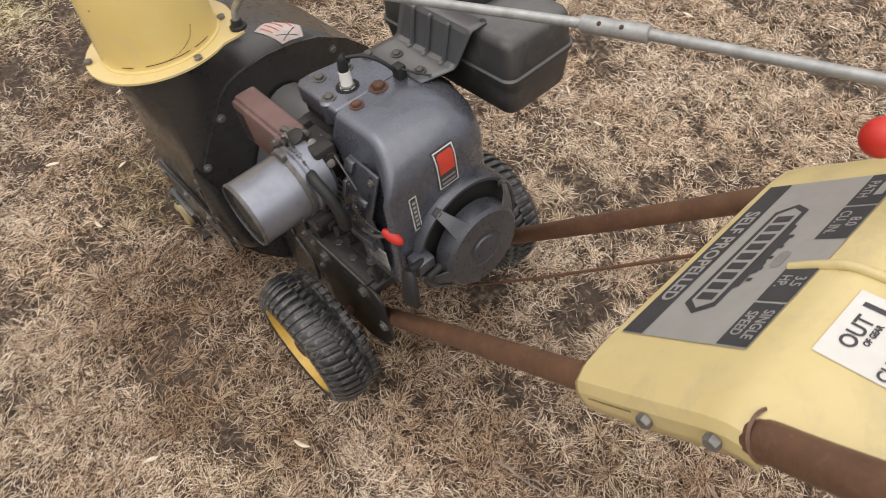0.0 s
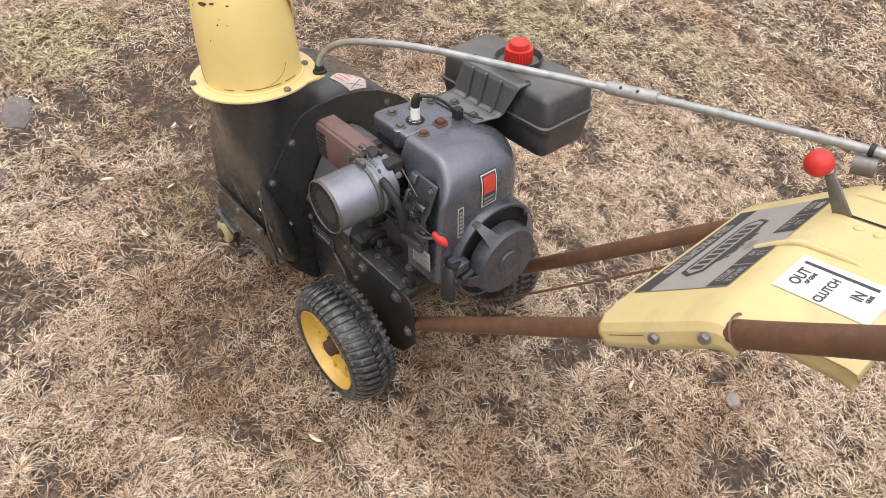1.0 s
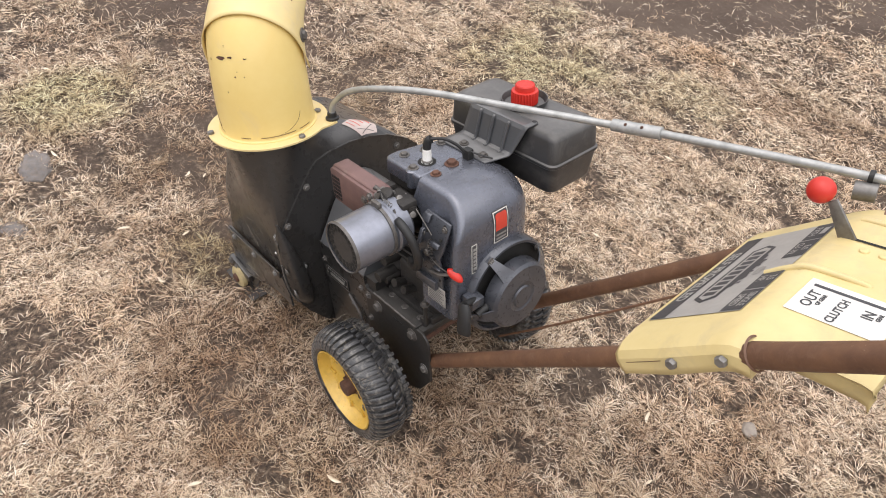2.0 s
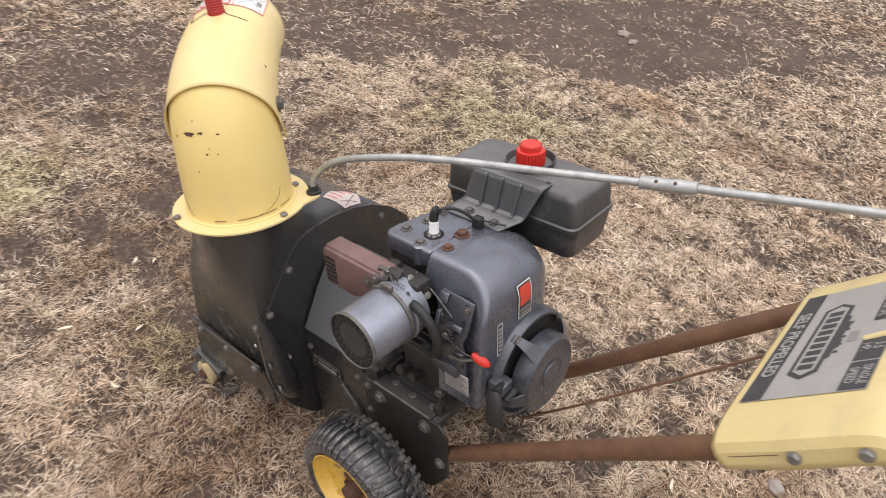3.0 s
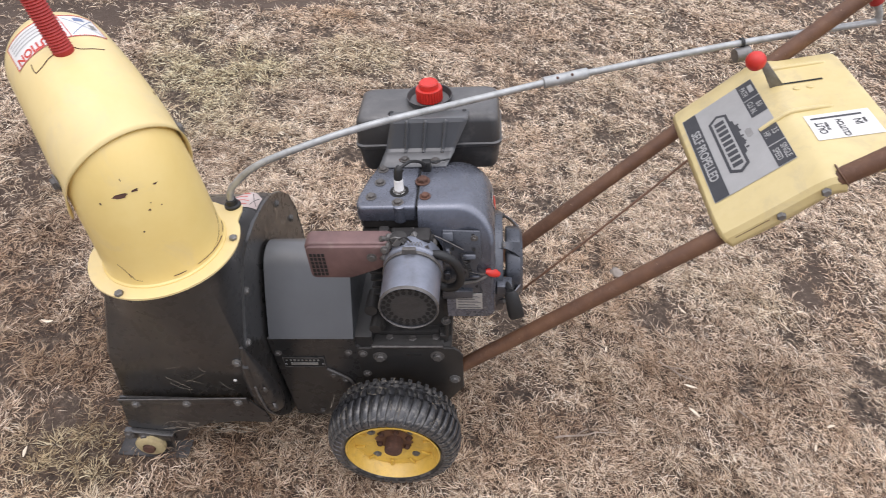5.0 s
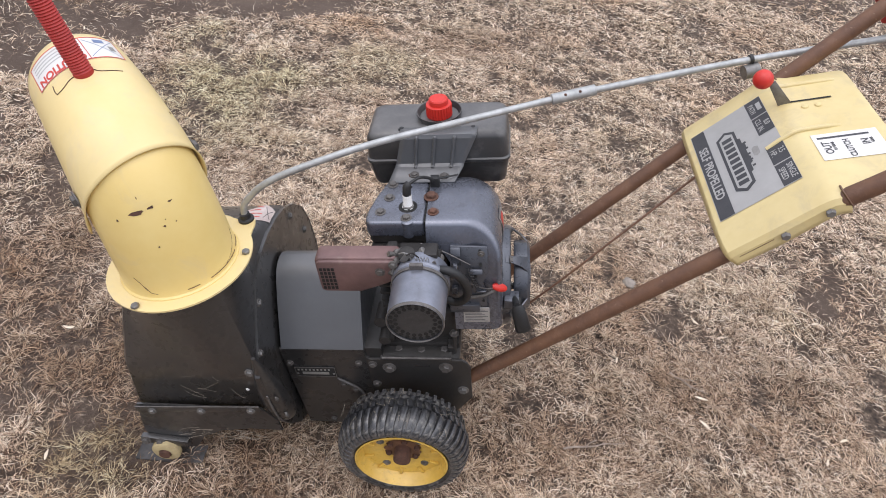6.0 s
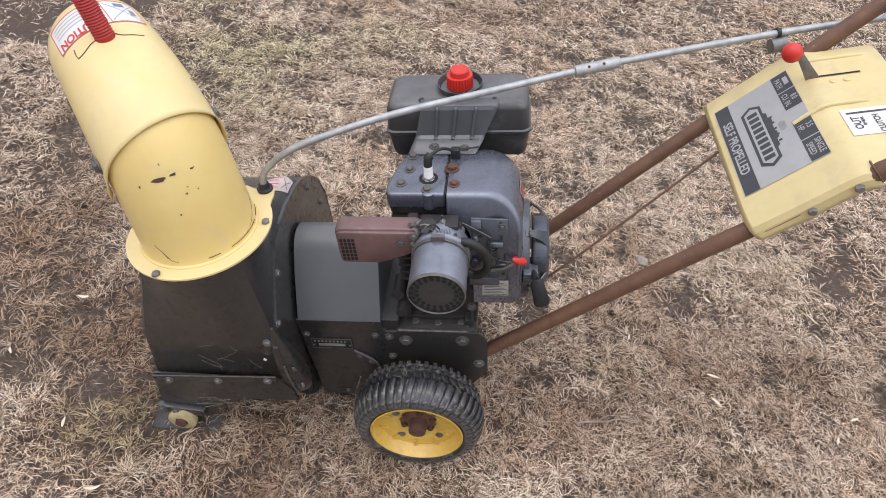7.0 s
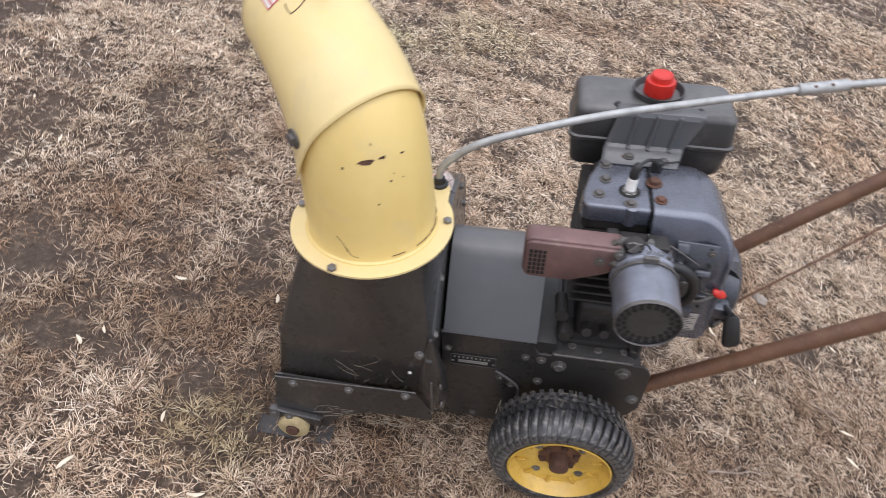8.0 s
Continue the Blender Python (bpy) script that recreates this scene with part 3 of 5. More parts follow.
part("skirt_rail", prism([(-0.512, 0.1135), (-0.258, 0.1225), (-0.258, 0.1385), (-0.512, 0.1305)], "y", 0.0235, 0.0285, 0.0015), M_BLACK, housing)
part("rail_edge", rod((-0.511, 0.0245, 0.1312), (-0.259, 0.0245, 0.1392), 0.0014, 8), M_BOLT, housing)
bolts([(-0.479, 0.0235, 0.1195), (-0.378, 0.0235, 0.1223), (-0.277, 0.0235, 0.1275)], (0, -1, 0), housing, 0.006, 0.005, M_ZINC)
# skid shoe with bracket and roller
skid = part("skid_shoe", prism([(-0.572, -0.038), (-0.566, -0.045), (-0.45, -0.052), (-0.428, -0.048), (-0.426, -0.043), (-0.45, -0.046), (-0.562, -0.039), (-0.57, -0.033)], "y", 0.008, 0.046), M_SHOE, blower, "worn flat steel skid shoe in the grass")
part("skid_bracket", prism([(-0.535, 0.035), (-0.44, 0.018), (-0.44, 0.008), (-0.444, -0.002), (-0.538, 0.014)], "y", 0.016, 0.028, 0.0015), M_BLACK, skid)
part("skid_strut", prism([(-0.52, 0.02), (-0.46, 0.01), (-0.46, -0.06), (-0.52, -0.055)], "y", 0.026, 0.032), M_BLACK, skid)
part("roller", lathe([(-0.009, 0.013), (-0.009, 0.024), (-0.005, 0.0295), (0.005, 0.0295), (0.009, 0.024), (0.009, 0.013), (-0.002, 0.011)], (-0.493, 0.014, -0.008), (0, 1, 0), 32, caps=False), M_ROLLER, skid, "dirty pale yellow roller")
part("roller_pin", rod((-0.493, 0.0, -0.008), (-0.493, 0.03, -0.008), 0.0115), M_RUST, skid)
bolts([(-0.526, 0.015, 0.025), (-0.497, 0.015, 0.019)], (0, -1, 0.2), skid, 0.007, 0.006)

# ---- chute ----
UX, VX = Vector((-0.72, 0.69, 0)).normalized(), Vector((0.69, 0.72, 0)).normalized()
ZV = Vector((0, 0, 1))
TR = 0.0945


def tube_ring(u0, z, theta, r, a0, a1, n, lift=None):
    """Part of a ring round the chute's middle: centre pushed along the throw, leaned over by theta."""
    c = Vector((CX, CY, 0)) + UX * u0
    th = radians(theta)
    bk = -UX * math.cos(th) + ZV * math.sin(th)
    out = []
    for k in range(n + 1):
        a = radians(a0 + (a1 - a0) * k / n)
        p = c + bk * (r * math.cos(a)) + VX * (r * math.sin(a))
        p.z += z + (lift(a) if lift else 0)
        out.append(p)
    return out


rings = [tube_ring(0.0, z, 0, r, -180, 180, 72) for z, r in ((0.447, TR + 0.004), (0.452, TR + 0.001), (0.458, TR))]
TUBE = ((0.0, 0.458, 0, 0.0945), (0.001, 0.485, 1, 0.0937), (0.003, 0.515, 3, 0.0927), (0.006, 0.545, 5, 0.0917), (0.01, 0.573, 8, 0.0905), (0.016, 0.6, 12, 0.0893), (0.024, 0.62, 17, 0.0883), (0.033, 0.636, 22, 0.0873), (0.047, 0.653, 30, 0.0825))
rings += [tube_ring(u, z, th, r, -180, 180, 72) for u, z, th, r in TUBE[1:]]
chute = part("chute", loft(rings, cap0=False, cap1=False), M_YELLOW, blower, "round yellow enamel discharge chute with chips and scratches", angle=30, thick=0.002)


def flange():
    """Ring plate with a squared tab towards the machine's far rear."""
    n = 72
    out, inn = [], []
    for k in range(n):
        a = math.tau * k / n
        d = Vector((math.cos(a), math.sin(a), 0))
        p = Vector((CX, CY, 0)) + d * 0.121
        if 8 < math.degrees(a) < 82:
            lim = min((0.104) / max(d.x, 1e-3), (0.101) / max(d.y, 1e-3))
            p = Vector((CX, CY, 0)) + d * max(0.121, min(lim, 0.16))
        out.append(p)
        inn.append(Vector((CX, CY, 0)) + d * (TR - 0.003))
    rings = [[Vector((p.x, p.y, z)) for p in ring] for ring, z in ((inn, 0.4445), (out, 0.4445), (out, 0.448), (inn, 0.448))]
    bm = loft(rings + [rings[0]], cap0=False, cap1=False)
    bmesh.ops.remove_doubles(bm, verts=bm.verts[:], dist=1e-5)
    return part("chute_flange", bm, M_HOOD, chute, "yellow flange ring", angle=30)


flange()
# weld bead and sealing crack round the foot of the tube
part("weld_bead", lathe([(0.0, TR + 0.0045), (0.002, TR + 0.004), (0.004, TR + 0.001)], (CX, CY, 0.448), (0, 0, 1), 72, caps=False), M_YELLOW, chute)
bolts([(-0.366, -0.001, 0.448), (-0.224, 0.123, 0.448), (-0.447, 0.125, 0.448), (-0.3, 0.206, 0.448)], (0, 0, 1), chute, 0.0068, 0.006, M_ZINC, False)


def chip(z, deg, w, h, seed):
    """A flake of lost enamel."""
    q = random.Random(seed)
    n = 12
    bm = bmesh.new()
    ring = []
    for k in range(n):
        a = math.tau * k / n
        f = q.uniform(0.55, 1.15)
        ring.append(bm.verts.new(chute_at(z + math.sin(a) * h * f, deg + math.degrees(math.cos(a) * w * f / 0.09), 0.0006)))
    bm.faces.new(ring)
    part("enamel_chip", bm, M_RUST, chute)


def defl_at(s, deg, r):
    """A place on the deflector: s along from its foot to its lip (1), degrees round from its back."""
    u0, z, th = 0.0152 + 0.0629 * s + 0.1325 * s * s, 0.5964 + 0.1703 * s - 0.0662 * s * s, 34.3 + 22.9 * s + 19.8 * s * s
    return tube_ring(u0, z, th, r, deg, deg, 1)[0] + VX * (0.0051 * s + 0.0123 * s * s)


def defl_r(s):
    return 0.0942 - 0.0146 * s


def chute_at(z, deg, lift=0.0):
    """A place on the chute's skin at about the given height."""
    for a, b in zip(TUBE, TUBE[1:]):
        if z <= b[1] or b is TUBE[-1]:
            t = (z - a[1]) / (b[1] - a[1])
            u0, zz, th, r = (a[i] + (b[i] - a[i]) * t for i in range(4))
            return tube_ring(u0, zz, th, r + lift, deg, deg, 1)[0]


def foot_s(deg):
    c = math.cos(radians(deg))
    return 0.155 * max(0.0, c) - 0.0233 * (1 - c) - 0.16 * max(0.0, (abs(deg) - 55) / 45) ** 2


def deflector():
    bm = bmesh.new()
    rows = []
    for j in range(25):
        t = j / 24
        row = []
        for k in range(57):
            deg = -101 + 202 * k / 56
            s0 = foot_s(deg)
            s = s0 + (1 - 0.06 * (deg / 100) ** 2 - s0) * t
            row.append(bm.verts.new(defl_at(s, deg, defl_r(s) + 0.0035 * math.exp(-(s - s0) / 0.035))))
        rows.append(row)
    for a, b in zip(rows, rows[1:]):
        for i in range(56):
            bm.faces.new((a[i], a[i + 1], b[i + 1], b[i]))
    return part("deflector", bm, M_HOOD, blower, "curved yellow deflector hood over the chute", angle=40, thick=0.0025)


hood2 = deflector()
for k, (z, deg, w, h) in enumerate(((0.592, -27, 0.0112, 0.0034), (0.593, -13, 0.0055, 0.002), (0.591, 5, 0.0035, 0.0013), (0.588, -46, 0.002, 0.002), (0.565, 2, 0.0013, 0.0013), (0.565, -9, 0.0014, 0.0014), (0.54, -22, 0.0013, 0.0018), (0.565, -10, 0.0014, 0.001), (0.573, -6, 0.001, 0.001), (0.608, -20, 0.0008, 0.002))):
    chip(z, deg, w, h, k)
for points in (((0.475, -55), (0.468, -52), (0.462, -50), (0.459, -44)), ((0.49, -62), (0.478, -56), (0.466, -53)), ((0.458, 30), (0.464, 44), (0.475, 56), (0.49, 62))):
    part("scratch", sweep([chute_at(z, d, 0.0001) for z, d in points], 0.0004, 6, per=5), M_RUST, chute)
for d0, d1 in ((-16, 2), (8, 52), (56, 80)):
    part("dirt_line", sweep([chute_at(0.4582, d, 0.0012) for d in range(d0, d1, 6)], 0.0006, 6, per=3), M_RUST, chute)
for sgn in (-1, 1):
    p = defl_at(0.11, 88 * sgn, defl_r(0.11))
    part("hinge_bolt", bolt_bm(p + VX * 0.001 * sgn, VX * sgn, 0.0095, 0.007), M_BOLT, hood2)
# caution sticker on the hood near its lip
def on_hood(x, y, lift=0.0005):
    s = 0.87 + y / 0.29
    return defl_at(s, math.degrees(x / 0.081), defl_r(s) + lift)
part("caution_sticker", patch(-0.0735, 0.0705, -0.0235, 0.027, on_hood, 28, 5), M_WHITE, hood2, "worn white and red caution sticker")
text_part("CAUTION", 0.0185, lambda x, y: on_hood(-x - 0.027, -0.0135 - y, 0.0009), M_REDINK, hood2, squeeze=0.95, bold=0.0006)
for k in range(4):
    part("print_bar", patch(-0.066, 0.004 + 0.006 * (k % 2), 0.001 + 0.006 * k, 0.0028 + 0.006 * k, lambda x, y: on_hood(x, y, 0.0009), 10, 1), M_SILVER, hood2)
for x0, x1, y0, y1 in ((-0.073, 0.07, -0.0233, -0.0217), (-0.073, 0.07, 0.0252, 0.0268), (-0.073, -0.0714, -0.0233, 0.0268), (0.016, 0.0172, -0.0233, 0.0268), (0.0686, 0.07, -0.0233, 0.0268)):
    part("red_rule", patch(x0, x1, y0, y1, lambda x, y: on_hood(x, y, 0.0009), 24, 3), M_REDINK, hood2)
for sgn in (-1, 1):
    part("warning_cross", patch(0.02, 0.066, -0.0006, 0.0006, lambda x, y: on_hood(x, 0.001 + y + sgn * (x - 0.043) * 0.85, 0.0009), 8, 1), M_BLUEINK, hood2)
part("print_mark", patch(0.035, 0.051, 0.012, 0.02, lambda x, y: on_hood(x, y, 0.0009), 4, 1), M_BLUEINK, hood2)
part("print_mark", patch(0.053, 0.062, -0.006, 0.006, lambda x, y: on_hood(x, y, 0.0009), 4, 1), M_PLATE, hood2)
# tab cut into the hood that holds the grip
def crack(points, r=0.0007):
    return sweep([defl_at(t, d, defl_r(t) + 0.0004) for t, d in points], r, 6, per=5)
for points in (((0.725, -11), (0.718, -19), (0.7, -28), (0.695, -36)), ((0.695, -36), (0.72, -37), (0.755, -36)), ((0.728, 5), (0.70, 11), (0.688, 22), (0.68, 33)), ((0.36, 62), (0.372, 63), (0.38, 61))):
    part("cut_edge", crack(points), M_RUST, hood2)
# ribbed red grip on the hood
gp = Vector((-0.397, 0.177, 0.756))
gd = Vector((-0.12, 0.0, 0.97)).normalized()
prof = [(-0.008, 0.010), (-0.004, 0.0136), (0.0, 0.0146)]
for k in range(30):
    prof += [(0.004 + 0.004 * k, 0.0148), (0.0062 + 0.004 * k, 0.0132)]
prof += [(0.126, 0.0135), (0.128, 0.006)]
part("grip", lathe(prof, gp, gd, 24), M_GRIP, hood2, "ribbed red rubber grip")

# ---- belt cover and frame plates ----
cov = [(0.121, 0.192), (0.125, 0.2), (0.168, 0.272), (0.196, 0.311), (0.208, 0.3225), (0.222, 0.329), (0.238, 0.3305), (0.256, 0.326), (0.275, 0.312), (0.37, 0.2), (0.37, 0.192)]
cover = part("belt_cover", prism(cov, "x", -0.2265, -0.0635), M_COVER, blower, "smooth grey sheet-metal belt cover", angle=32)
side = part("gear_case_plate", prism([(-0.231, 0.1935), (-0.0625, 0.1935), (-0.0625, 0.172), (-0.056, 0.166), (-0.056, -0.05), (-0.10, -0.062), (-0.15, -0.058), (-0.22, -0.055)], "y", 0.121, 0.127), M_BLACK, blower, "flat dark side plate of the drive case")
part("gear_case", box(-0.226, -0.03, 0.127, 0.40, -0.04, 0.192), M_DECK, blower)
bolts([(-0.2185, 0.121, 0.1512), (-0.079, 0.121, 0.1534), (-0.12, 0.121, 0.084), (-0.098, 0.121, 0.0655), (-0.165, 0.121, -0.044)], (0, -1, 0), side, 0.0052, 0.005)
bolts([(-0.051, 0.1205, 0.1515), (-0.051, 0.1205, 0.0888)], (0, -1, 0), side, 0.0062, 0.006)
# serial plate, recessed between dotted edges
part("serial_plate", box(-0.2125, -0.1295, 0.1185, 0.1212, 0.1105, 0.14, 0.001), M_HOLE, side, "small dark serial plate with a pale edge")
for x0, x1, z0, z1 in ((-0.2125, -0.1295, 0.1385, 0.14), (-0.2125, -0.1295, 0.1105, 0.112), (-0.2125, -0.211, 0.112, 0.1385), (-0.131, -0.1295, 0.112, 0.1385)):
    part("plate_edge_line", box(x0, x1, 0.1178, 0.1188, z0, z1), M_BOLT, side)
part("plate_bar", box(-0.198, -0.144, 0.1175, 0.1187, 0.1185, 0.1255), M_PLATE, side)
for k in range(9):
    part("plate_mark", box(-0.2065 + 0.0078 * k, -0.203 + 0.0078 * k, 0.1175, 0.1187, 0.1305, 0.1345), M_PLATE, side)
bolts([(-0.208, 0.1185, 0.1215), (-0.134, 0.1185, 0.1215)], (0, -1, 0), side, 0.0028, 0.002, M_ZINC, False)
# guide bracket over the tyre
part("belt_guide", sweep([(-0.13, 0.1185, 0.105), (-0.108, 0.117, 0.09), (-0.088, 0.116, 0.071), (-0.083, 0.116, 0.045), (-0.094, 0.116, 0.012)], 0.003, 8), M_SHOE, side)

# engine deck: two side plates with flanged top, deck between
plate = [(-0.062, 0.166), (0.124, 0.166), (0.135, 0.156), (0.1405, 0.142), (0.1395, 0.045), (0.102, -0.01), (0.05, -0.035), (-0.062, -0.035)]
for y0, y1 in ((0.1205, 0.126), (0.374, 0.379)):
    chassis = part("chassis_plate", prism(plate, "y", y0, y1, 0.0012), M_DECK, blower, "black steel frame plate with large bolts")
    if y0 < 0.2:
        bolts([(-0.019, 0.1205, 0.1415), (0.0925, 0.1205, 0.144)], (0, -1, 0), chassis, 0.0095, 0.008, M_BOLT)
        bolts([(0.1225, 0.1205, 0.071)], (0, -1, 0), chassis, 0.008, 0.006, M_ZINC)
        part("top_flange", box(-0.034, 0.106, 0.1195, 0.152, 0.166, 0.171, 0.002), M_DECK, chassis)
        part("worn_edge", rod((-0.03, 0.1215, 0.1705), (0.104, 0.1215, 0.1705), 0.0028, 10), M_BOLT, chassis)
        part("slot", box(0.033, 0.062, 0.1195, 0.1208, 0.1465, 0.1505), M_HOLE, chassis)
deck = part("engine_deck", box(-0.05, 0.12, 0.126, 0.374, 0.15, 0.166, 0.002), M_DECK, blower)
bolts([(0.0, 0.145, 0.166), (0.045, 0.142, 0.166), (0.09, 0.145, 0.166), (0.1, 0.2, 0.166)], (0, 0, 1), deck, 0.008, 0.007)
part("deck_clip", box(0.098, 0.112, 0.137, 0.16, 0.166, 0.184, 0.001), M_DECK, deck)

# ---- engine ----
block = box(0.0, 0.116, 0.165, 0.36, 0.166, 0.26, 0.012, 3)
box(-0.005, 0.11, 0.185, 0.35, 0.24, 0.43, 0.01, 2, block)
box(-0.02, 0.12, 0.15, 0.37, 0.166, 0.182, 0.004, 2, block)
block = part("engine_block", block, M_CAST, blower, "greasy dark cast engine block")
for k in range(9):
    z = 0.262 + k * 0.0185
    part("cooling_fin", box(-0.022, 0.085, 0.168, 0.352, z, z + 0.006, 0.002, 1), M_CAST, block)
for x in (-0.012, 0.018, 0.048):
    part("oil_boss", rod((x, 0.14, 0.205 + 0.012 * (x > 0)), (x, 0.175, 0.205), 0.0085), M_CAST, block)
part("drain_plug", rod((-0.02, 0.128, 0.213), (-0.02, 0.17, 0.213), 0.011), M_CAST, block)
part("mount_stud", rod((0.11, 0.141, 0.166), (0.1125, 0.141, 0.222), 0.004, 10), M_CAST, block)
part("stud_nut", bolt_bm((0.1125, 0.141, 0.222), (0, 0, 1), 0.0062, 0.008), M_BOLT, block)
part("filler_pipe", rod((-0.028, 0.15, 0.24), (-0.028, 0.2, 0.235), 0.012), M_CAST, block)

head = prism([(-0.0275, 0.184), (-0.02, 0.176), (0.0745, 0.176), (0.0745, 0.322), (0.009, 0.322), (-0.0005, 0.3), (-0.0168, 0.254), (-0.0275, 0.206)], "z", 0.434, 0.4665, 0.007, 4)
head = part("cylinder_head_cover", head, M_ENGINE, blower, "charcoal grey sheet cover over the cylinder head")
part("cover_skirt", prism([(-0.024, 0.187), (-0.018, 0.180), (0.0745, 0.180), (0.0745, 0.318), (0.012, 0.318), (0.003, 0.298), (-0.013, 0.254), (-0.024, 0.206)], "z", 0.42, 0.4365), M_CAST, head)
part("plug_well", lathe([(0, 0.0165), (0.0008, 0.0165)], (0.043, 0.219, 0.4662), (0, 0, 1), 28), M_HOLE, head)
part("seam_boss", lathe([(0, 0.011), (0.031, 0.011), (0.033, 0.008)], (0.046, 0.183, 0.4345), (0, 0, 1), 20), M_ENGINE, head)
bolts([(-0.0033, 0.2045, 0.4664), (0.0074, 0.2435, 0.4664), (0.0085, 0.2815, 0.4664), (0.0435, 0.1875, 0.4668)], (0, 0, 1), head, 0.0068, 0.006)
bolts([(0.04, 0.305, 0.4668)], (0, 0, 1), head, 0.006, 0.005, M_RUST)


def near_y(z):
    """The shroud's near face: upright below, leaning in towards the top."""
    return 0.135 + 0.5 * max(0.0, z - 0.388)


SX, SZ, SR = 0.2045, 0.4685, 0.062


def shroud():
    """Blower shroud: sheet bent round from the level top to the upright rear, its near edge crisp, its far edge broad."""
    def outline(g):
        z1, x1, r = SZ - g, SX - g, SR - 0.4 * g
        pts = [(0.0775, z1)] + arc(x1 - r, z1 - r, r, 90, 0, 14)
        pts += arc(x1 - 0.014, 0.254 + g * 0.3, 0.014, 0, -90, 5)
        return pts + [(0.118, 0.24 + g * 0.3), (0.118, 0.39), (0.117, 0.405), (0.109, 0.417), (0.0955, 0.426), (0.0775, 0.433)]
    rings = []
    for s, g in ((0.0, 0.0075), (0.0008, 0.0045), (0.0028, 0.002), (0.0062, 0.0004), (0.011, 0.0)):
        rings.append([Vector((x, near_y(z) + s, z)) for x, z in outline(g)])
    for y, g in ((0.265, 0.0), (0.285, 0.0012), (0.3, 0.0045), (0.312, 0.0095), (0.321, 0.017), (0.327, 0.0265), (0.329, 0.036)):
        rings.append([Vector((x, y, z)) for x, z in outline(g)])
    return part("engine_shroud", loft(rings), M_ENGINE, blower, "charcoal grey metallic engine blower shroud, dusty with rust specks", angle=40)


cowl = shroud()
part("shroud_seam", prism([(0.18, 0.433), (0.178, 0.4655), (0.31, 0.4655), (0.31, 0.433)], "x", 0.0742, 0.0777), M_HOLE, cowl)
bolts([(0.0885, 0.201, 0.4685)], (0, 0, 1), cowl, 0.0068, 0.006, M_RUST)
bolts([(0.0815, 0.243, 0.4685)], (0, 0, 1), cowl, 0.009, 0.008, M_RUST)
# decals on the rear face
def on_rear(y, z, lift=0.0):
    up = max(0.0, z - (SZ - SR))
    return Vector((SX - SR + math.sqrt(SR * SR - up * up) + 0.0007 + lift, y, z + lift * up / SR))
part("decal", patch(0.2245, 0.261, 0.3695, 0.4335, on_rear, 1, 12), M_INK, cowl, "black, white and red engine maker's decal")
part("decal_border", patch(0.2262, 0.2593, 0.3712, 0.4318, lambda y, z: on_rear(y, z, 0.0003), 1, 12), M_WHITE, cowl)
part("decal_ground", patch(0.228, 0.2575, 0.373, 0.43, lambda y, z: on_rear(y, z, 0.0006), 1, 12), M_INK, cowl)
part("decal_red", patch(0.23, 0.2555, 0.395, 0.4275, lambda y, z: on_rear(y + (0.003 if z > 0.4255 else 0) * (1 if y < 0.24 else -1), z, 0.0009), 1, 12), M_REDINK, cowl)
for k in range(2):
    part("print_bar", patch(0.231, 0.2545, 0.3765 + 0.0075 * k, 0.3805 + 0.0075 * k, lambda y, z: on_rear(y, z, 0.0009)), M_PLATE, cowl)
part("strip_label", patch(0.1745, 0.1868, 0.333, 0.393, lambda y, z: on_rear(y, z, 0.0002)), M_WHITE, cowl)
part("strip_print", patch(0.176, 0.1853, 0.3348, 0.3912, lambda y, z: on_rear(y, z, 0.0005)), M_INK, cowl)
for k in range(6):
    part("print_bar", patch(0.1782, 0.1835, 0.34 + 0.008 * k, 0.3452 + 0.008 * k, lambda y, z: on_rear(y, z, 0.0008)), M_SILVER, cowl)
# near side: data plate, control bracket with holes
part("data_plate", box(0.134, 0.181, 0.1335, 0.1352, 0.2635, 0.3025, 0.0004, 1), M_SILVER, cowl, "scuffed aluminium data plate")
for k in range(8):
    part("print_bar", box(0.137 + 0.008 * (k > 5), 0.178 - 0.005 * (k % 3), 0.1331, 0.1336, 0.2665 + 0.0042 * k, 0.2676 + 0.0042 * k), M_STARTER, cowl)
def leaned(bm):
    """Lays what is built upright against the shroud's leaning near face."""
    for v in bm.verts:
        v.co.z -= 0.005
        v.co.y += near_y(v.co.z) - 0.135 + 0.0035
    return bm


bracket = part("throttle_plate", leaned(prism([(0.112, 0.312), (0.178, 0.312), (0.178, 0.345), (0.172, 0.372), (0.182, 0.395), (0.18, 0.436), (0.118, 0.438), (0.12, 0.4), (0.11, 0.37)], "y", 0.1285, 0.1325, 0.001)), M_STARTER, blower, "dark grey punched throttle control plate")
for x, z in ((0.13, 0.43), (0.168, 0.43), (0.134, 0.41), (0.169, 0.408), (0.172, 0.345), (0.172, 0.328), (0.152, 0.362), (0.16, 0.388)):
    part("hole", leaned(rod((x, 0.1278, z), (x, 0.1288, z), 0.0028, 10)), M_HOLE, bracket)
part("rivet", leaned(lathe([(0, 0.007), (0.003, 0.006), (0.004, 0.003)], (0.14, 0.1285, 0.372), (0, -1, 0), 16)), M_BOLT, bracket)
part("spring", leaned(sweep([(0.15 + 0.0035 * math.cos(k * 1.3) + 0.0004 * k, 0.123 + 0.0035 * math.sin(k * 1.3), 0.405 - 0.0012 * k) for k in range(36)], 0.0008, 6, per=2)), M_CAST, bracket)
part("governor_link", leaned(sweep([(0.07, 0.116, 0.45), (0.11, 0.116, 0.436), (0.152, 0.122, 0.412)], 0.0009, 6)), M_BOLT, bracket)
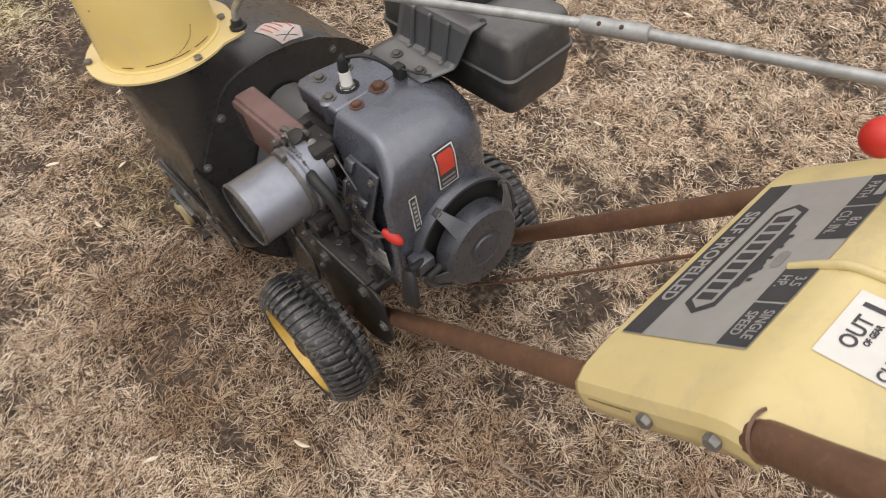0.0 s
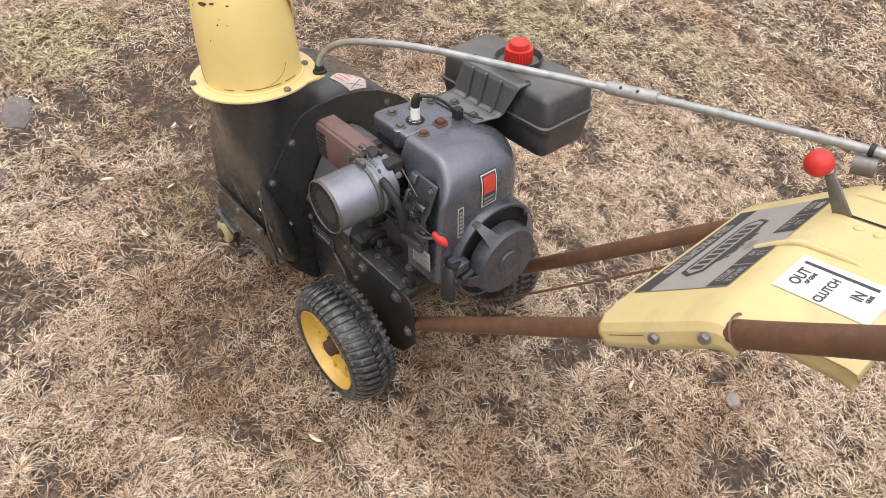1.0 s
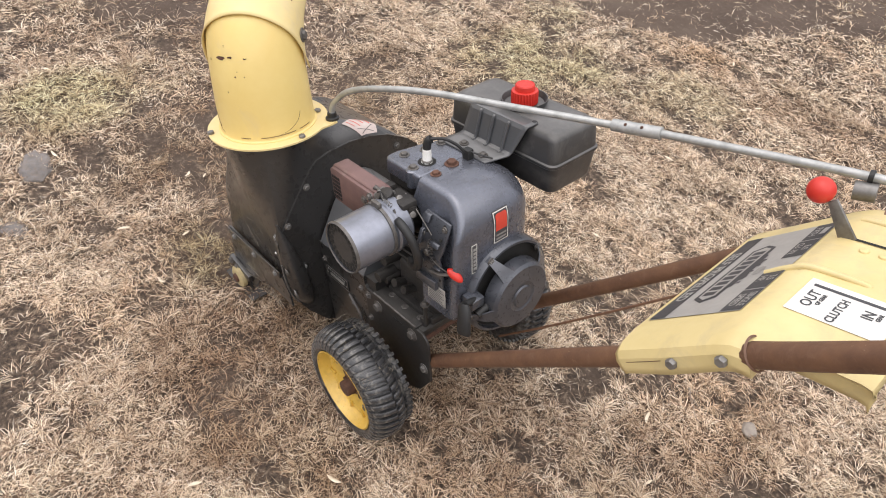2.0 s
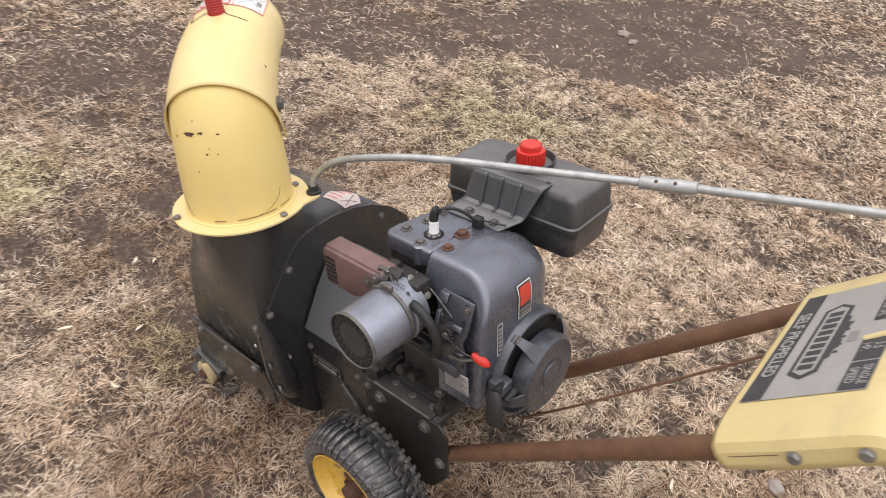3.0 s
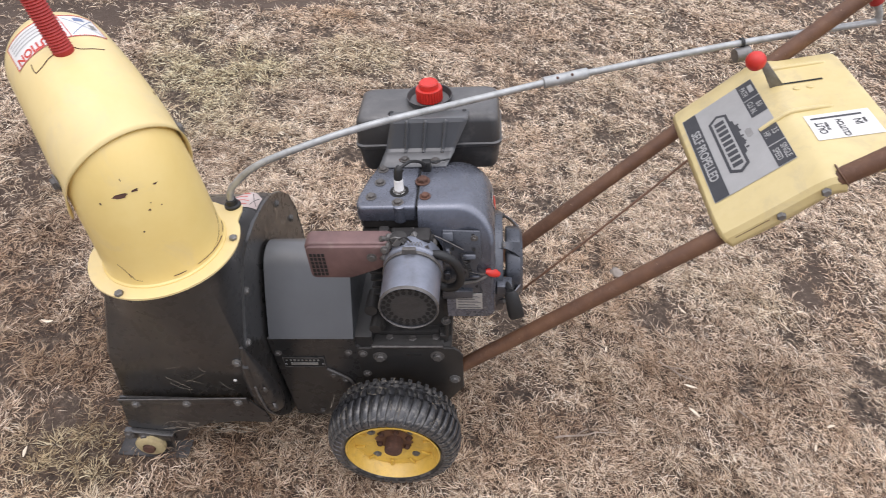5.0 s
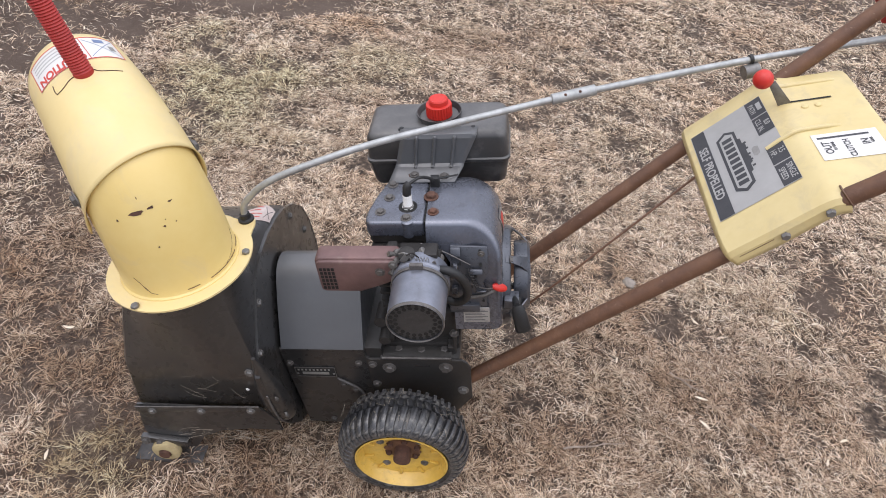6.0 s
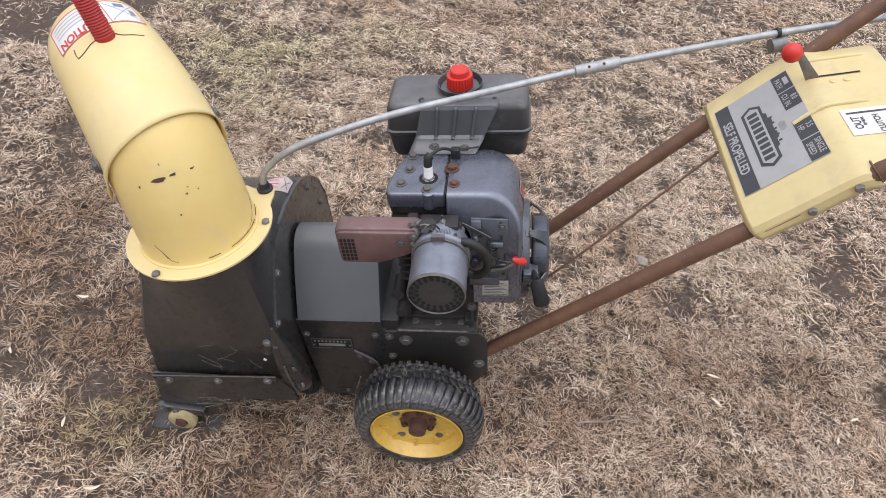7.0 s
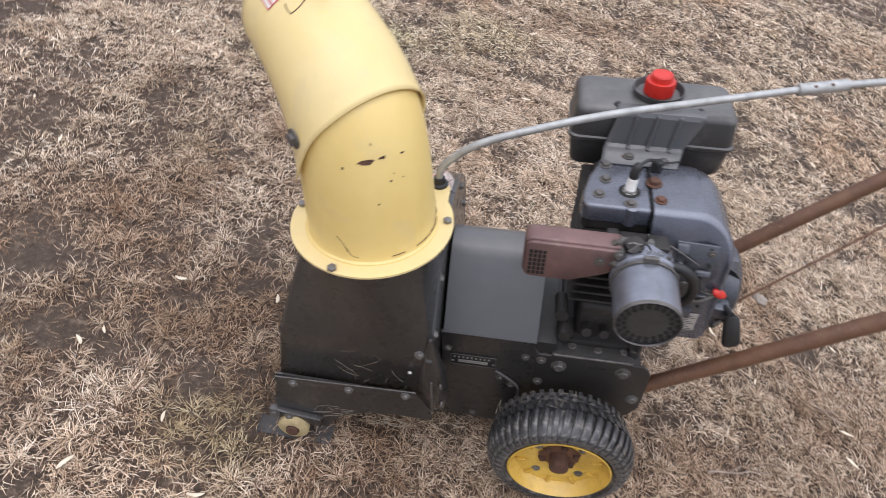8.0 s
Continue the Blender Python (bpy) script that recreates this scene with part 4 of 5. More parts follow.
part("choke_link", leaned(sweep([(0.148, 0.122, 0.378), (0.172, 0.126, 0.362), (0.195, 0.134, 0.352)], 0.0009, 6)), M_BOLT, bracket)
part("lower_bracket", leaned(box(0.112, 0.165, 0.122, 0.134, 0.303, 0.322, 0.002)), M_STARTER, bracket)

for x0, x1, z0, z1, d in ((0.118, 0.135, 0.424, 0.437, 0.006), (0.122, 0.129, 0.386, 0.412, 0.007), (0.15, 0.172, 0.395, 0.402, 0.005), (0.118, 0.128, 0.352, 0.368, 0.008), (0.16, 0.177, 0.352, 0.357, 0.006)):
    part("bent_tab", leaned(box(x0, x1, 0.1285 - d, 0.1287, z0, z1, 0.001, 1)), M_STARTER, bracket)
bolts([(0.125, near_y(0.398) - 0.0025, 0.398), (0.17, near_y(0.42) - 0.0025, 0.42), (0.124, 0.1325, 0.34)], (0, -1, 0), bracket, 0.0042, 0.004)
lever = part("throttle_lever", sweep([(0.15, 0.128, 0.335), (0.175, 0.13, 0.34), (0.193, 0.138, 0.346)], 0.003, 8), M_BOLT, blower)
knob = bmesh.new()
loft([[Vector((0.188 + 0.025 * t, 0.138 + 0.008 * t, 0.353 - 0.014 * t)) + Vector((0, math.cos(a), math.sin(a))) * (0.0038 + 0.0042 * math.sin(math.pi * min(1, t * 1.05)) ** 0.7) * (1 if t < 0.95 else 0.6) for a in [math.tau * k / 14 for k in range(14)]] for t in [j / 9 for j in range(10)]], bm=knob)
part("throttle_knob", knob, M_RED, lever, "bright red plastic throttle knob", angle=60)

# recoil starter on the rear face
RC = Vector((0.2045, 0.2535, 0.2685))
prof = [(-0.012, 0.097), (0.01, 0.0955), (0.014, 0.0925), (0.014, 0.088), (0.006, 0.086), (0.006, 0.03)]
ring = part("fan_ring", lathe(prof, RC, (1, 0, 0), 64, caps=False), M_STARTER, blower, "raised ring round the starter screen")
part("screen", lathe([(0.0045, 0.087), (0.0065, 0.085), (0.0065, 0.01)], RC, (1, 0, 0), 48), M_HOLE, ring)
prof = [(0.02, 0.066), (0.024, 0.0675), (0.045, 0.066), (0.05, 0.061), (0.051, 0.03), (0.0495, 0.028), (0.0495, 0.022), (0.052, 0.02), (0.052, 0.004)]
starter = part("recoil_starter", lathe(prof, RC + Vector((0, -0.004, 0.002)), (1, 0, 0), 56), M_STARTER, blower, "round charcoal grey recoil starter housing")
for deg in (35, 118, 190, 300):
    a = radians(deg)
    c = RC + Vector((0, -0.004, 0.002)) + Vector((0, math.cos(a), math.sin(a))) * 0.079
    tan = Vector((0, -math.sin(a), math.cos(a)))
    out = Vector((0, math.cos(a), math.sin(a)))
    rings = []
    for t, w, x in ((-0.016, 0.0145, 0.046), (0.0, 0.01, 0.034), (0.012, 0.0065, 0.018), (0.014, 0.006, 0.008)):
        p = c + out * t
        rings.append([p + tan * w + Vector((x - 0.002, 0, 0)), p - tan * w + Vector((x - 0.002, 0, 0)), p - tan * w + Vector((x + 0.001, 0, 0)), p + tan * w + Vector((x + 0.001, 0, 0))])
    part("starter_foot", loft(rings), M_STARTER, starter)
    part("bolt", bolt_bm(c + out * 0.011 + Vector((0.014, 0, 0)), (1, 0, 0), 0.005, 0.005), M_BOLT, starter)
# pull handle and its holder
part("rope_guide", rod((0.228, 0.165, 0.262), (0.232, 0.19, 0.272), 0.009, 14), M_BOOT, starter)
rings = []
for t, w, d in ((0.0, 0.008, 0.006), (0.1, 0.013, 0.008), (0.5, 0.0145, 0.0095), (0.9, 0.0155, 0.0095), (1.0, 0.013, 0.007)):
    c = Vector((0.23, 0.135, 0.307)).lerp(Vector((0.2425, 0.121, 0.253)), t)
    rings.append([c + Vector((0.92, 0.1, 0.2)) * (w * math.cos(a)) + Vector((0, 0.85, -0.5)) * (d * math.sin(a)) for a in [math.tau * (k + 0.5) / 12 for k in range(12)]])
part("pull_handle", loft(rings), M_BOOT, starter, "black plastic pull handle", angle=50)
part("handle_neck", rod((0.23, 0.136, 0.305), (0.224, 0.17, 0.293), 0.006, 12), M_BOOT, starter)
part("handle_holder", prism([(0.205, 0.281), (0.232, 0.279), (0.234, 0.3), (0.207, 0.303)], "y", 0.15, 0.178, 0.002), M_STARTER, starter)


# muffler
MX, MZ = 0.0708, 0.4005
muffler = part("muffler", lathe([(0.0, 0.0435), (0.002, 0.0455), (0.006, 0.046), (0.085, 0.0465), (0.088, 0.049), (0.092, 0.049), (0.094, 0.0465), (0.115, 0.046), (0.122, 0.038)], (MX, 0.011, MZ), (0, 1, 0), 48, caps=False), M_MUFF, blower, "silver-grey round muffler with a perforated end")
part("end_disc", lathe([(0.003, 0.044), (0.0035, 0.0435), (0.0035, 0.002)], (MX, 0.011, MZ), (0, 1, 0), 40), M_SOOT, muffler, "sooty perforated end disc")
part("disc_middle", lathe([(0.0025, 0.0268), (0.0033, 0.0262), (0.0033, 0.002)], (MX, 0.011, MZ), (0, 1, 0), 40), M_SOOT, muffler)
for n, r, off in ((22, 0.0392, 0), (20, 0.0318, 0.5)):
    for k in range(n):
        a = math.tau * (k + off) / n
        part("hole", rod((MX + r * math.cos(a), 0.0134, MZ + r * math.sin(a)), (MX + r * math.cos(a), 0.0152, MZ + r * math.sin(a)), 0.0036, 10), M_HOLE, muffler)
part("clamp_band", lathe([(0, 0.047), (0, 0.0488), (0.006, 0.0488), (0.006, 0.047)], (MX, 0.084, MZ), (0, 1, 0), 40, caps=False), M_BOLT, muffler)
part("clamp_tab", box(MX - 0.012, MX + 0.01, 0.083, 0.091, MZ + 0.044, MZ + 0.056, 0.002), M_BOLT, muffler)
part("end_lip", lathe([(0.001, 0.0438), (-0.0012, 0.0452), (0.001, 0.0468), (0.004, 0.0467)], (MX, 0.011, MZ), (0, 1, 0), 48, caps=False), M_BOLT, muffler, "bare worn edge of the muffler")
part("exhaust_elbow", sweep([(MX, 0.12, MZ), (MX, 0.15, MZ - 0.011), (0.065, 0.185, 0.36)], 0.018, 16), M_CAST, muffler)

# rusty heater box beside the carburettor
hb = [(-0.107, 0.377), (-0.1, 0.3705), (-0.034, 0.3695), (0.012, 0.388), (0.036, 0.4), (0.043, 0.414), (0.042, 0.434), (0.03, 0.4445), (-0.099, 0.4455), (-0.107, 0.439)]
heat = part("air_heater_box", prism(hb, "y", 0.1125, 0.146, 0.006, 3), M_HEAT, blower, "rust-brown painted air heater box with a grille")
part("box_lid", prism([(-0.104, 0.378), (-0.098, 0.3725), (-0.036, 0.3715), (0.01, 0.39), (0.031, 0.4015), (0.0375, 0.4145), (0.036, 0.432), (0.027, 0.441), (-0.097, 0.442), (-0.104, 0.437)], "y", 0.106, 0.1145, 0.0035, 2), M_HEAT, heat)
part("lid_seam", prism([(-0.1055, 0.3775), (-0.099, 0.3715), (-0.035, 0.3705), (0.011, 0.389), (0.0325, 0.4005), (0.039, 0.414), (0.0375, 0.4325), (0.028, 0.4422), (-0.098, 0.443), (-0.1055, 0.438)], "y", 0.1135, 0.116, 0.001, 1), M_CAST, heat)
for i in range(4):
    for j in range(6):
        part("grille_slot", box(-0.0985 + 0.0067 * i, -0.0938 + 0.0067 * i, 0.1052, 0.1062, 0.3795 + 0.0085 * j, 0.3855 + 0.0085 * j), M_HOLE, heat)
bolts([(0.004, 0.106, 0.419)], (0, -1, 0), heat, 0.006, 0.004, M_BOLT)


# carburettor cluster
carb = box(0.03, 0.075, 0.12, 0.165, 0.40, 0.435, 0.006, 3)
lathe([(0, 0.014), (0.02, 0.014), (0.022, 0.011)], (0.05, 0.125, 0.43), (0, -0.3, 1), 20, carb)
lathe([(0, 0.01), (0.03, 0.01)], (0.075, 0.14, 0.425), (1, -0.1, 0.1), 16, carb)
box(0.07, 0.1, 0.118, 0.15, 0.425, 0.446, 0.004, 2, carb)
carb = part("carburettor", carb, M_CAST, blower, "grimy cast carburettor with brass and steel linkages")
rng = random.Random(5)
for k in range(16):
    p = Vector((rng.uniform(0.022, 0.1), rng.uniform(0.105, 0.14), rng.uniform(0.412, 0.447)))
    d = Vector((rng.uniform(-1, 1), rng.uniform(-1, 0.3), rng.uniform(-0.4, 1))).normalized()
    part("fitting", lathe([(-0.006, 0.0045), (0.004, 0.0045), (0.004, 0.0065), (0.009, 0.006), (0.01, 0.003)], p, d, 10), M_BOLT if k % 3 else M_ZINC, carb)
for k in range(5):
    a = Vector((rng.uniform(0.03, 0.09), 0.108, rng.uniform(0.42, 0.45)))
    b = a + Vector((rng.uniform(-0.03, 0.04), rng.uniform(-0.006, 0.01), rng.uniform(-0.03, 0.01)))
    part("linkage", sweep([a, a.lerp(b, 0.5) + Vector((0, 0, 0.008)), b], 0.0014, 6), M_ZINC if k % 2 else M_CAST, carb)
part("intake_flange", box(0.012, 0.03, 0.112, 0.16, 0.398, 0.442, 0.004, 2), M_CAST, carb)
part("float_bowl", lathe([(0, 0.016), (0.002, 0.0185), (0.02, 0.0185), (0.024, 0.015)], (0.056, 0.14, 0.376), (0, 0, 1), 24), M_BOLT, carb)
part("choke_arm", prism([(0.04, 0.446), (0.052, 0.462), (0.06, 0.46), (0.05, 0.442)], "y", 0.104, 0.107), M_ZINC, carb)
part("throttle_arm", prism([(0.072, 0.43), (0.098, 0.447), (0.1, 0.44), (0.078, 0.422)], "y", 0.102, 0.1045), M_BOLT, carb)
part("idle_spring", sweep([(0.064 + 0.0012 * k, 0.104 + 0.003 * math.sin(k * 1.4), 0.45 + 0.003 * math.cos(k * 1.4)) for k in range(22)], 0.0007, 5, per=2), M_ZINC, carb)
for x, z in ((0.028, 0.438), (0.036, 0.412), (0.084, 0.437)):
    part("screw", bolt_bm((x, 0.103, z), (0, -1, 0.2), 0.0052, 0.006), M_BOLT, carb)
part("fuel_hose", sweep([(0.095, 0.105, 0.425), (0.118, 0.1, 0.428), (0.138, 0.102, 0.41), (0.147, 0.106, 0.38), (0.142, 0.11, 0.352), (0.125, 0.114, 0.338), (0.108, 0.12, 0.34)], 0.0075, 14), M_BOOT, blower, "thick black fuel hose, dusty")

# spark plug
plug = part("spark_plug", lathe([(0.0, 0.0105), (0.006, 0.0105), (0.006, 0.009), (0.008, 0.0082), (0.03, 0.0078), (0.032, 0.006)], (0.043, 0.219, 0.462), (0.03, 0.02, 1), 22), M_CERAMIC, blower, "white ceramic spark plug with black boot")
part("plug_nut", lathe([(0, 0.0112), (0.008, 0.0112), (0.009, 0.0095)], (0.043, 0.219, 0.4625), (0.03, 0.02, 1), 6), M_ZINC, plug)
part("boot", sweep([(0.0437, 0.2195, 0.484), (0.0442, 0.22, 0.499), (0.046, 0.222, 0.508), (0.05, 0.225, 0.511)], 0.0074, 16), M_BOOT, plug)
part("plug_wire", sweep([(0.049, 0.225, 0.511), (0.063, 0.241, 0.511), (0.075, 0.257, 0.5), (0.083, 0.267, 0.487), (0.085, 0.275, 0.472)], 0.0027, 10), M_BOOT, plug)
part("wire_clip", box(0.078, 0.094, 0.27, 0.284, 0.467, 0.487, 0.002), M_BOOT, plug)
part("ground_wire", sweep([(0.09, 0.275, 0.485), (0.105, 0.285, 0.48), (0.125, 0.3, 0.474)], 0.0016, 6), M_BOOT, plug)

# fuel tank
def tank_ring(z, g):
    x0, x1, y0, y1 = -0.052 + g, 0.219 - g, 0.35 + g, 0.478 - g
    r = 0.016
    return [Vector((x, y, z)) for x, y in arc(x1 - r, y1 - r, r, 0, 90, 5) + arc(x0 + r, y1 - r, r, 90, 180, 5) + arc(x0 + r, y0 + r, r, 180, 270, 5) + arc(x1 - r, y0 + r, r, 270, 360, 5)]
rings = [tank_ring(z, g) for z, g in ((0.409, 0.016), (0.412, 0.0105), (0.418, 0.008), (0.463, 0.0025), (0.4655, 0.0), (0.4705, 0.0), (0.473, 0.0025), (0.512, 0.005), (0.52, 0.0085), (0.525, 0.015), (0.527, 0.024))]
tank = part("fuel_tank", loft(rings), M_TANK, blower, "black moulded plastic fuel tank with a seam")
part("filler_collar", lathe([(0.001, 0.036), (0.012, 0.041), (0.0125, 0.0425), (0.0095, 0.043), (-0.001, 0.039)], (0.087, 0.415, 0.526), (0, 0, 1), 40, caps=False), M_TANK, tank)
part("collar_floor", lathe([(0.0, 0.037), (0.0025, 0.036)], (0.087, 0.415, 0.526), (0, 0, 1), 32), M_TANK, tank)
cap = bmesh.new()
n = 112
rings = []
for z, r, f in ((0.0, 0.0235, 1), (0.001, 0.0245, 1), (0.021, 0.0245, 1), (0.0235, 0.0235, 0), (0.0245, 0.0205, 0), (0.0245, 0.0182, 0), (0.033, 0.0176, 0), (0.035, 0.016, 0), (0.0335, 0.0135, 0), (0.0335, 0.004, 0)):
    rings.append([Vector((0.087 + (r - 0.0016 * f * (k % 4 < 2)) * math.cos(math.tau * k / n), 0.415 + (r - 0.0016 * f * (k % 4 < 2)) * math.sin(math.tau * k / n), 0.529 + z)) for k in range(n)])
part("fuel_cap", loft(rings, bm=cap), M_RED, tank, "bright red ribbed plastic fuel cap", angle=30)
bolts([(0.02, 0.372, 0.5255), (0.152, 0.372, 0.5255)], (0, 0, 1), tank, 0.0048, 0.004, M_BOOT)
# mounting bracket in front of the tank
rings = []
for (xa, xb), y, z in (((0.018, 0.16), 0.372, 0.529), ((0.019, 0.159), 0.3475, 0.5285), ((0.02, 0.157), 0.3435, 0.522), ((0.008, 0.135), 0.336, 0.474), ((0.006, 0.133), 0.33, 0.4705), ((0.0, 0.12), 0.285, 0.4695)):
    rings.append([Vector((xa + (xb - xa) * k / 12, y, z)) for k in range(13)])
brk = part("tank_bracket", loft(rings, closed=False), M_COVER, blower, "ribbed dark grey steel tank bracket", angle=20, thick=0.0025)
for t in (0.22, 0.46, 0.72):
    part("rib", sweep([(0.018 + 0.142 * t, 0.3445, 0.526), (0.02 + 0.137 * t, 0.341, 0.52), (0.016 + 0.133 * t, 0.334, 0.476), (0.0155 + 0.132 * t, 0.326, 0.4705)], 0.0032, 8), M_COVER, brk)
bolts([(0.045, 0.305, 0.471), (0.1, 0.3, 0.471)], (0, 0, 1), brk, 0.006, 0.005)

# ---- handles ----
def tube_z(x):
    return 0.077 + 0.861 * (x - 0.119)
for y0, y1, y2 in ((0.14, 0.1125, 0.07), (0.36, 0.4255, 0.468)):
    pts = [(0.085, y0, tube_z(0.085)), (0.2, y0 + (y1 - y0) * 0.2, tube_z(0.2)), (0.616, y1, tube_z(0.616)), (0.74, y1 + (y2 - y1) * 0.35, tube_z(0.74)), (0.98, y2, tube_z(0.98))]
    part("handle_tube", sweep(pts, 0.0138, 20, per=14), M_TUBE, blower, "rusty brown steel handle tube")

# ---- control panel ----
PY0, PY1 = 0.135, 0.403
STA = [(0.537, 0.4655), (0.540, 0.4737), (0.59, 0.5168), (0.646, 0.5652), (0.655, 0.5715), (0.663, 0.5762), (0.672, 0.5785), (0.684, 0.5802), (0.694, 0.5817), (0.73, 0.5868), (0.775, 0.5932), (0.784, 0.592), (0.787, 0.585)]


def panel():
    rings = []
    for i, (x, z) in enumerate(STA):
        ring = []
        w = min(1.0, max(0.0, (x - 0.686) / 0.008))
        for y, d in ((0.0935, 1.0), (0.0922, 0.75), (0.0928, 0.45), (0.098, 0.22), (0.112, 0.07), (0.138, 0.0)):
            # the side runs down to just under the handle tube; past the tube's opening it is tucked inwards
            foot = Vector((0.028 - 0.016 * min(1.0, max(0.0, (x - 0.6) / 0.08)), 0, -0.02 - 0.012 * min(1.0, i / 3)))
            foot = foot.lerp(Vector((0.0, 0, -0.036)), w)
            ring.append((x + foot.x * d, y + (0.131 - y) * w * min(1.0, d * 3), z + foot.z * d))
        mid = [(x, 0.138 + 0.262 * k / 6, z) for k in range(1, 6)]
        far = [(a, 0.538 - b, c) for a, b, c in reversed(ring)]
        rings.append([Vector(q) for q in ring + mid + far])
    bm = loft(rings, closed=False)
    return part("control_panel", bm, M_PANEL, blower, "pale yellow folded sheet-metal control panel", angle=26, thick=0.0025)


pan = panel()
E1 = Vector((0.646 - 0.54, 0, 0.5652 - 0.4737)).normalized()
N1 = Vector((-E1.z, 0, E1.x))
O1 = Vector((0.54, 0, 0.4737))


def on_front(y, s, lift=0.0012):
    """Front face of the panel: y across, s metres up the slope."""
    p = O1 + E1 * s + N1 * lift
    return Vector((p.x, y, p.z))


E2 = Vector((0.775 - 0.684, 0, 0.5932 - 0.5802)).normalized()
N2 = Vector((-E2.z, 0, E2.x))
O2 = Vector((0.664, 0, 0.5773))


def on_top(y, s, lift=0.0012):
    p = O2 + E2 * s + N2 * lift
    return Vector((p.x, y, p.z))


def front_box(y0, y1, s0, s1, lift, mat, name, label=""):
    return part(name, patch(y0, y1, s0, s1, lambda y, s: on_front(y, s, lift)), mat, pan, label)


front_box(0.1555, 0.389, 0.0085, 0.1385, 0.0010, M_SILVER, "label_plate", "silver label plate with dark printed blocks")
front_box(0.1565, 0.388, 0.0095, 0.0335, 0.0014, M_INK, "dark_strip")
text_part("SELF PROPELLED", 0.0212, lambda x, y: on_front(0.2715 - x, 0.0213 + y, 0.0018), M_SILVER, pan, squeeze=0.9, bold=0.0005)
# maker's badge: plain framed shape with a stepped upper edge
def flat(points, lift, mat, name):
    bm = bmesh.new()
    bm.faces.new([bm.verts.new(on_front(y, s, lift)) for y, s in points])
    return part(name, bm, mat, pan)
flat([(0.2, 0.0465), (0.338, 0.0465), (0.3495, 0.0635), (0.339, 0.0795), (0.316, 0.0795), (0.313, 0.0835), (0.3, 0.0835), (0.297, 0.0875), (0.282, 0.0875), (0.28, 0.0855), (0.262, 0.0855), (0.26, 0.0875), (0.245, 0.0875), (0.242, 0.0835), (0.226, 0.0835), (0.223, 0.0795), (0.199, 0.0795), (0.1875, 0.0635)], 0.0014, M_INK, "badge_frame")
for k in range(5):
    front_box(0.233 + 0.0155 * k, 0.2375 + 0.0155 * k, 0.0845, 0.0895, 0.00145, M_INK, "badge_tooth")
flat([(0.2045, 0.0512), (0.3335, 0.0512), (0.3425, 0.0637), (0.3345, 0.075), (0.2035, 0.075), (0.1945, 0.0633)], 0.0018, M_SILVER, "badge_field")
for k in range(9):
    y0 = 0.2055 + 0.01425 * k
    front_box(y0, y0 + 0.0098, 0.0548, 0.0716, 0.0021, M_INK, "badge_bar")
for y0, y1 in ((0.157, 0.207), (0.2095, 0.2595), (0.2915, 0.338), (0.3405, 0.388)):
    front_box(y0, y1, 0.1112, 0.138, 0.0014, M_INK, "dark_block")
for y, a, b in ((0.182, "SINGLE", "SPEED"), (0.2345, "3.5", "HP."), (0.315, "8.0", "CU. IN."), (0.364, "", "PATH")):
    for w, s in ((a, 0.1308), (b, 0.1185)):
        if w:
            text_part(w, 0.0128, lambda x, yy, y=y, s=s: on_front(y - x, s + yy, 0.0018), M_SILVER, pan, squeeze=0.82, bold=0.0002)
front_box(0.354, 0.374, 0.127, 0.1345, 0.0018, M_SILVER, "print_bar")
flat([(0.255, 0.0925), (0.273, 0.0925), (0.276, 0.097), (0.273, 0.103), (0.255, 0.103), (0.252, 0.097)], 0.0014, M_PLATE, "small_print")
# clutch label on the top face
def top_box(y0, y1, s0, s1, lift, mat, name, label=""):
    return part(name, patch(y0, y1, s0, s1, lambda y, s: on_top(y, s, lift)), mat, pan, label)
top_box(0.1745, 0.2405, 0.0125, 0.103, 0.0010, M_WHITE, "clutch_label", "white clutch instruction label")
top_box(0.227, 0.2315, 0.019, 0.09, 0.0014, M_INK, "slot_line")
for w, size, y, s in (("OUT", 0.0152, 0.204, 0.0268), ("OF GEAR", 0.0054, 0.207, 0.0358), ("CLUTCH", 0.0118, 0.199, 0.055), ("IN", 0.0152, 0.2095, 0.0797), ("GEAR", 0.0054, 0.2115, 0.0885)):
    text_part(w, size, lambda x, yy, y=y, s=s: on_top(y + x, s - yy, 0.0015), M_INK, pan, squeeze=0.95, bold=0.0003)
# pressed ribs, slot, rivets
part("pressed_rib", sweep([on_front(0.254, 0.112, 0.0), on_front(0.256, 0.14, 0.001), on_top(0.258, 0.002, 0.001), on_top(0.26, 0.05, 0.0), on_top(0.26, 0.062, -0.003)], 0.0042, 10), M_PANEL, pan)
part("pressed_rib", sweep([on_top(0.392, 0.0, -0.002), on_top(0.392, 0.015, 0.0), on_top(0.392, 0.085, 0.0), on_top(0.392, 0.095, -0.003)], 0.004, 10), M_PANEL, pan)
part("lever_slot", patch(0.3385, 0.3425, 0.006, 0.075, lambda y, s: on_top(y, s, 0.0013)), M_HOLE, pan)
for s in (0.03, 0.05):
    part("rivet", lathe([(0, 0.0055), (0.002, 0.0048), (0.003, 0.002)], on_top(0.322, s, 0.0), N2, 16), M_PANEL, pan)
bolts([(0.6165, 0.0926, 0.5085), (0.665, 0.0924, 0.5515)], (0, -1, 0), pan, 0.0066, 0.007, M_ZINC, False)
# fold line along the side
part("fold_line", sweep([(0.563, 0.0924, 0.4655), (0.583, 0.0920, 0.4828), (0.603, 0.0919, 0.5003)], 0.0004, 6, per=4), M_RUST, pan)
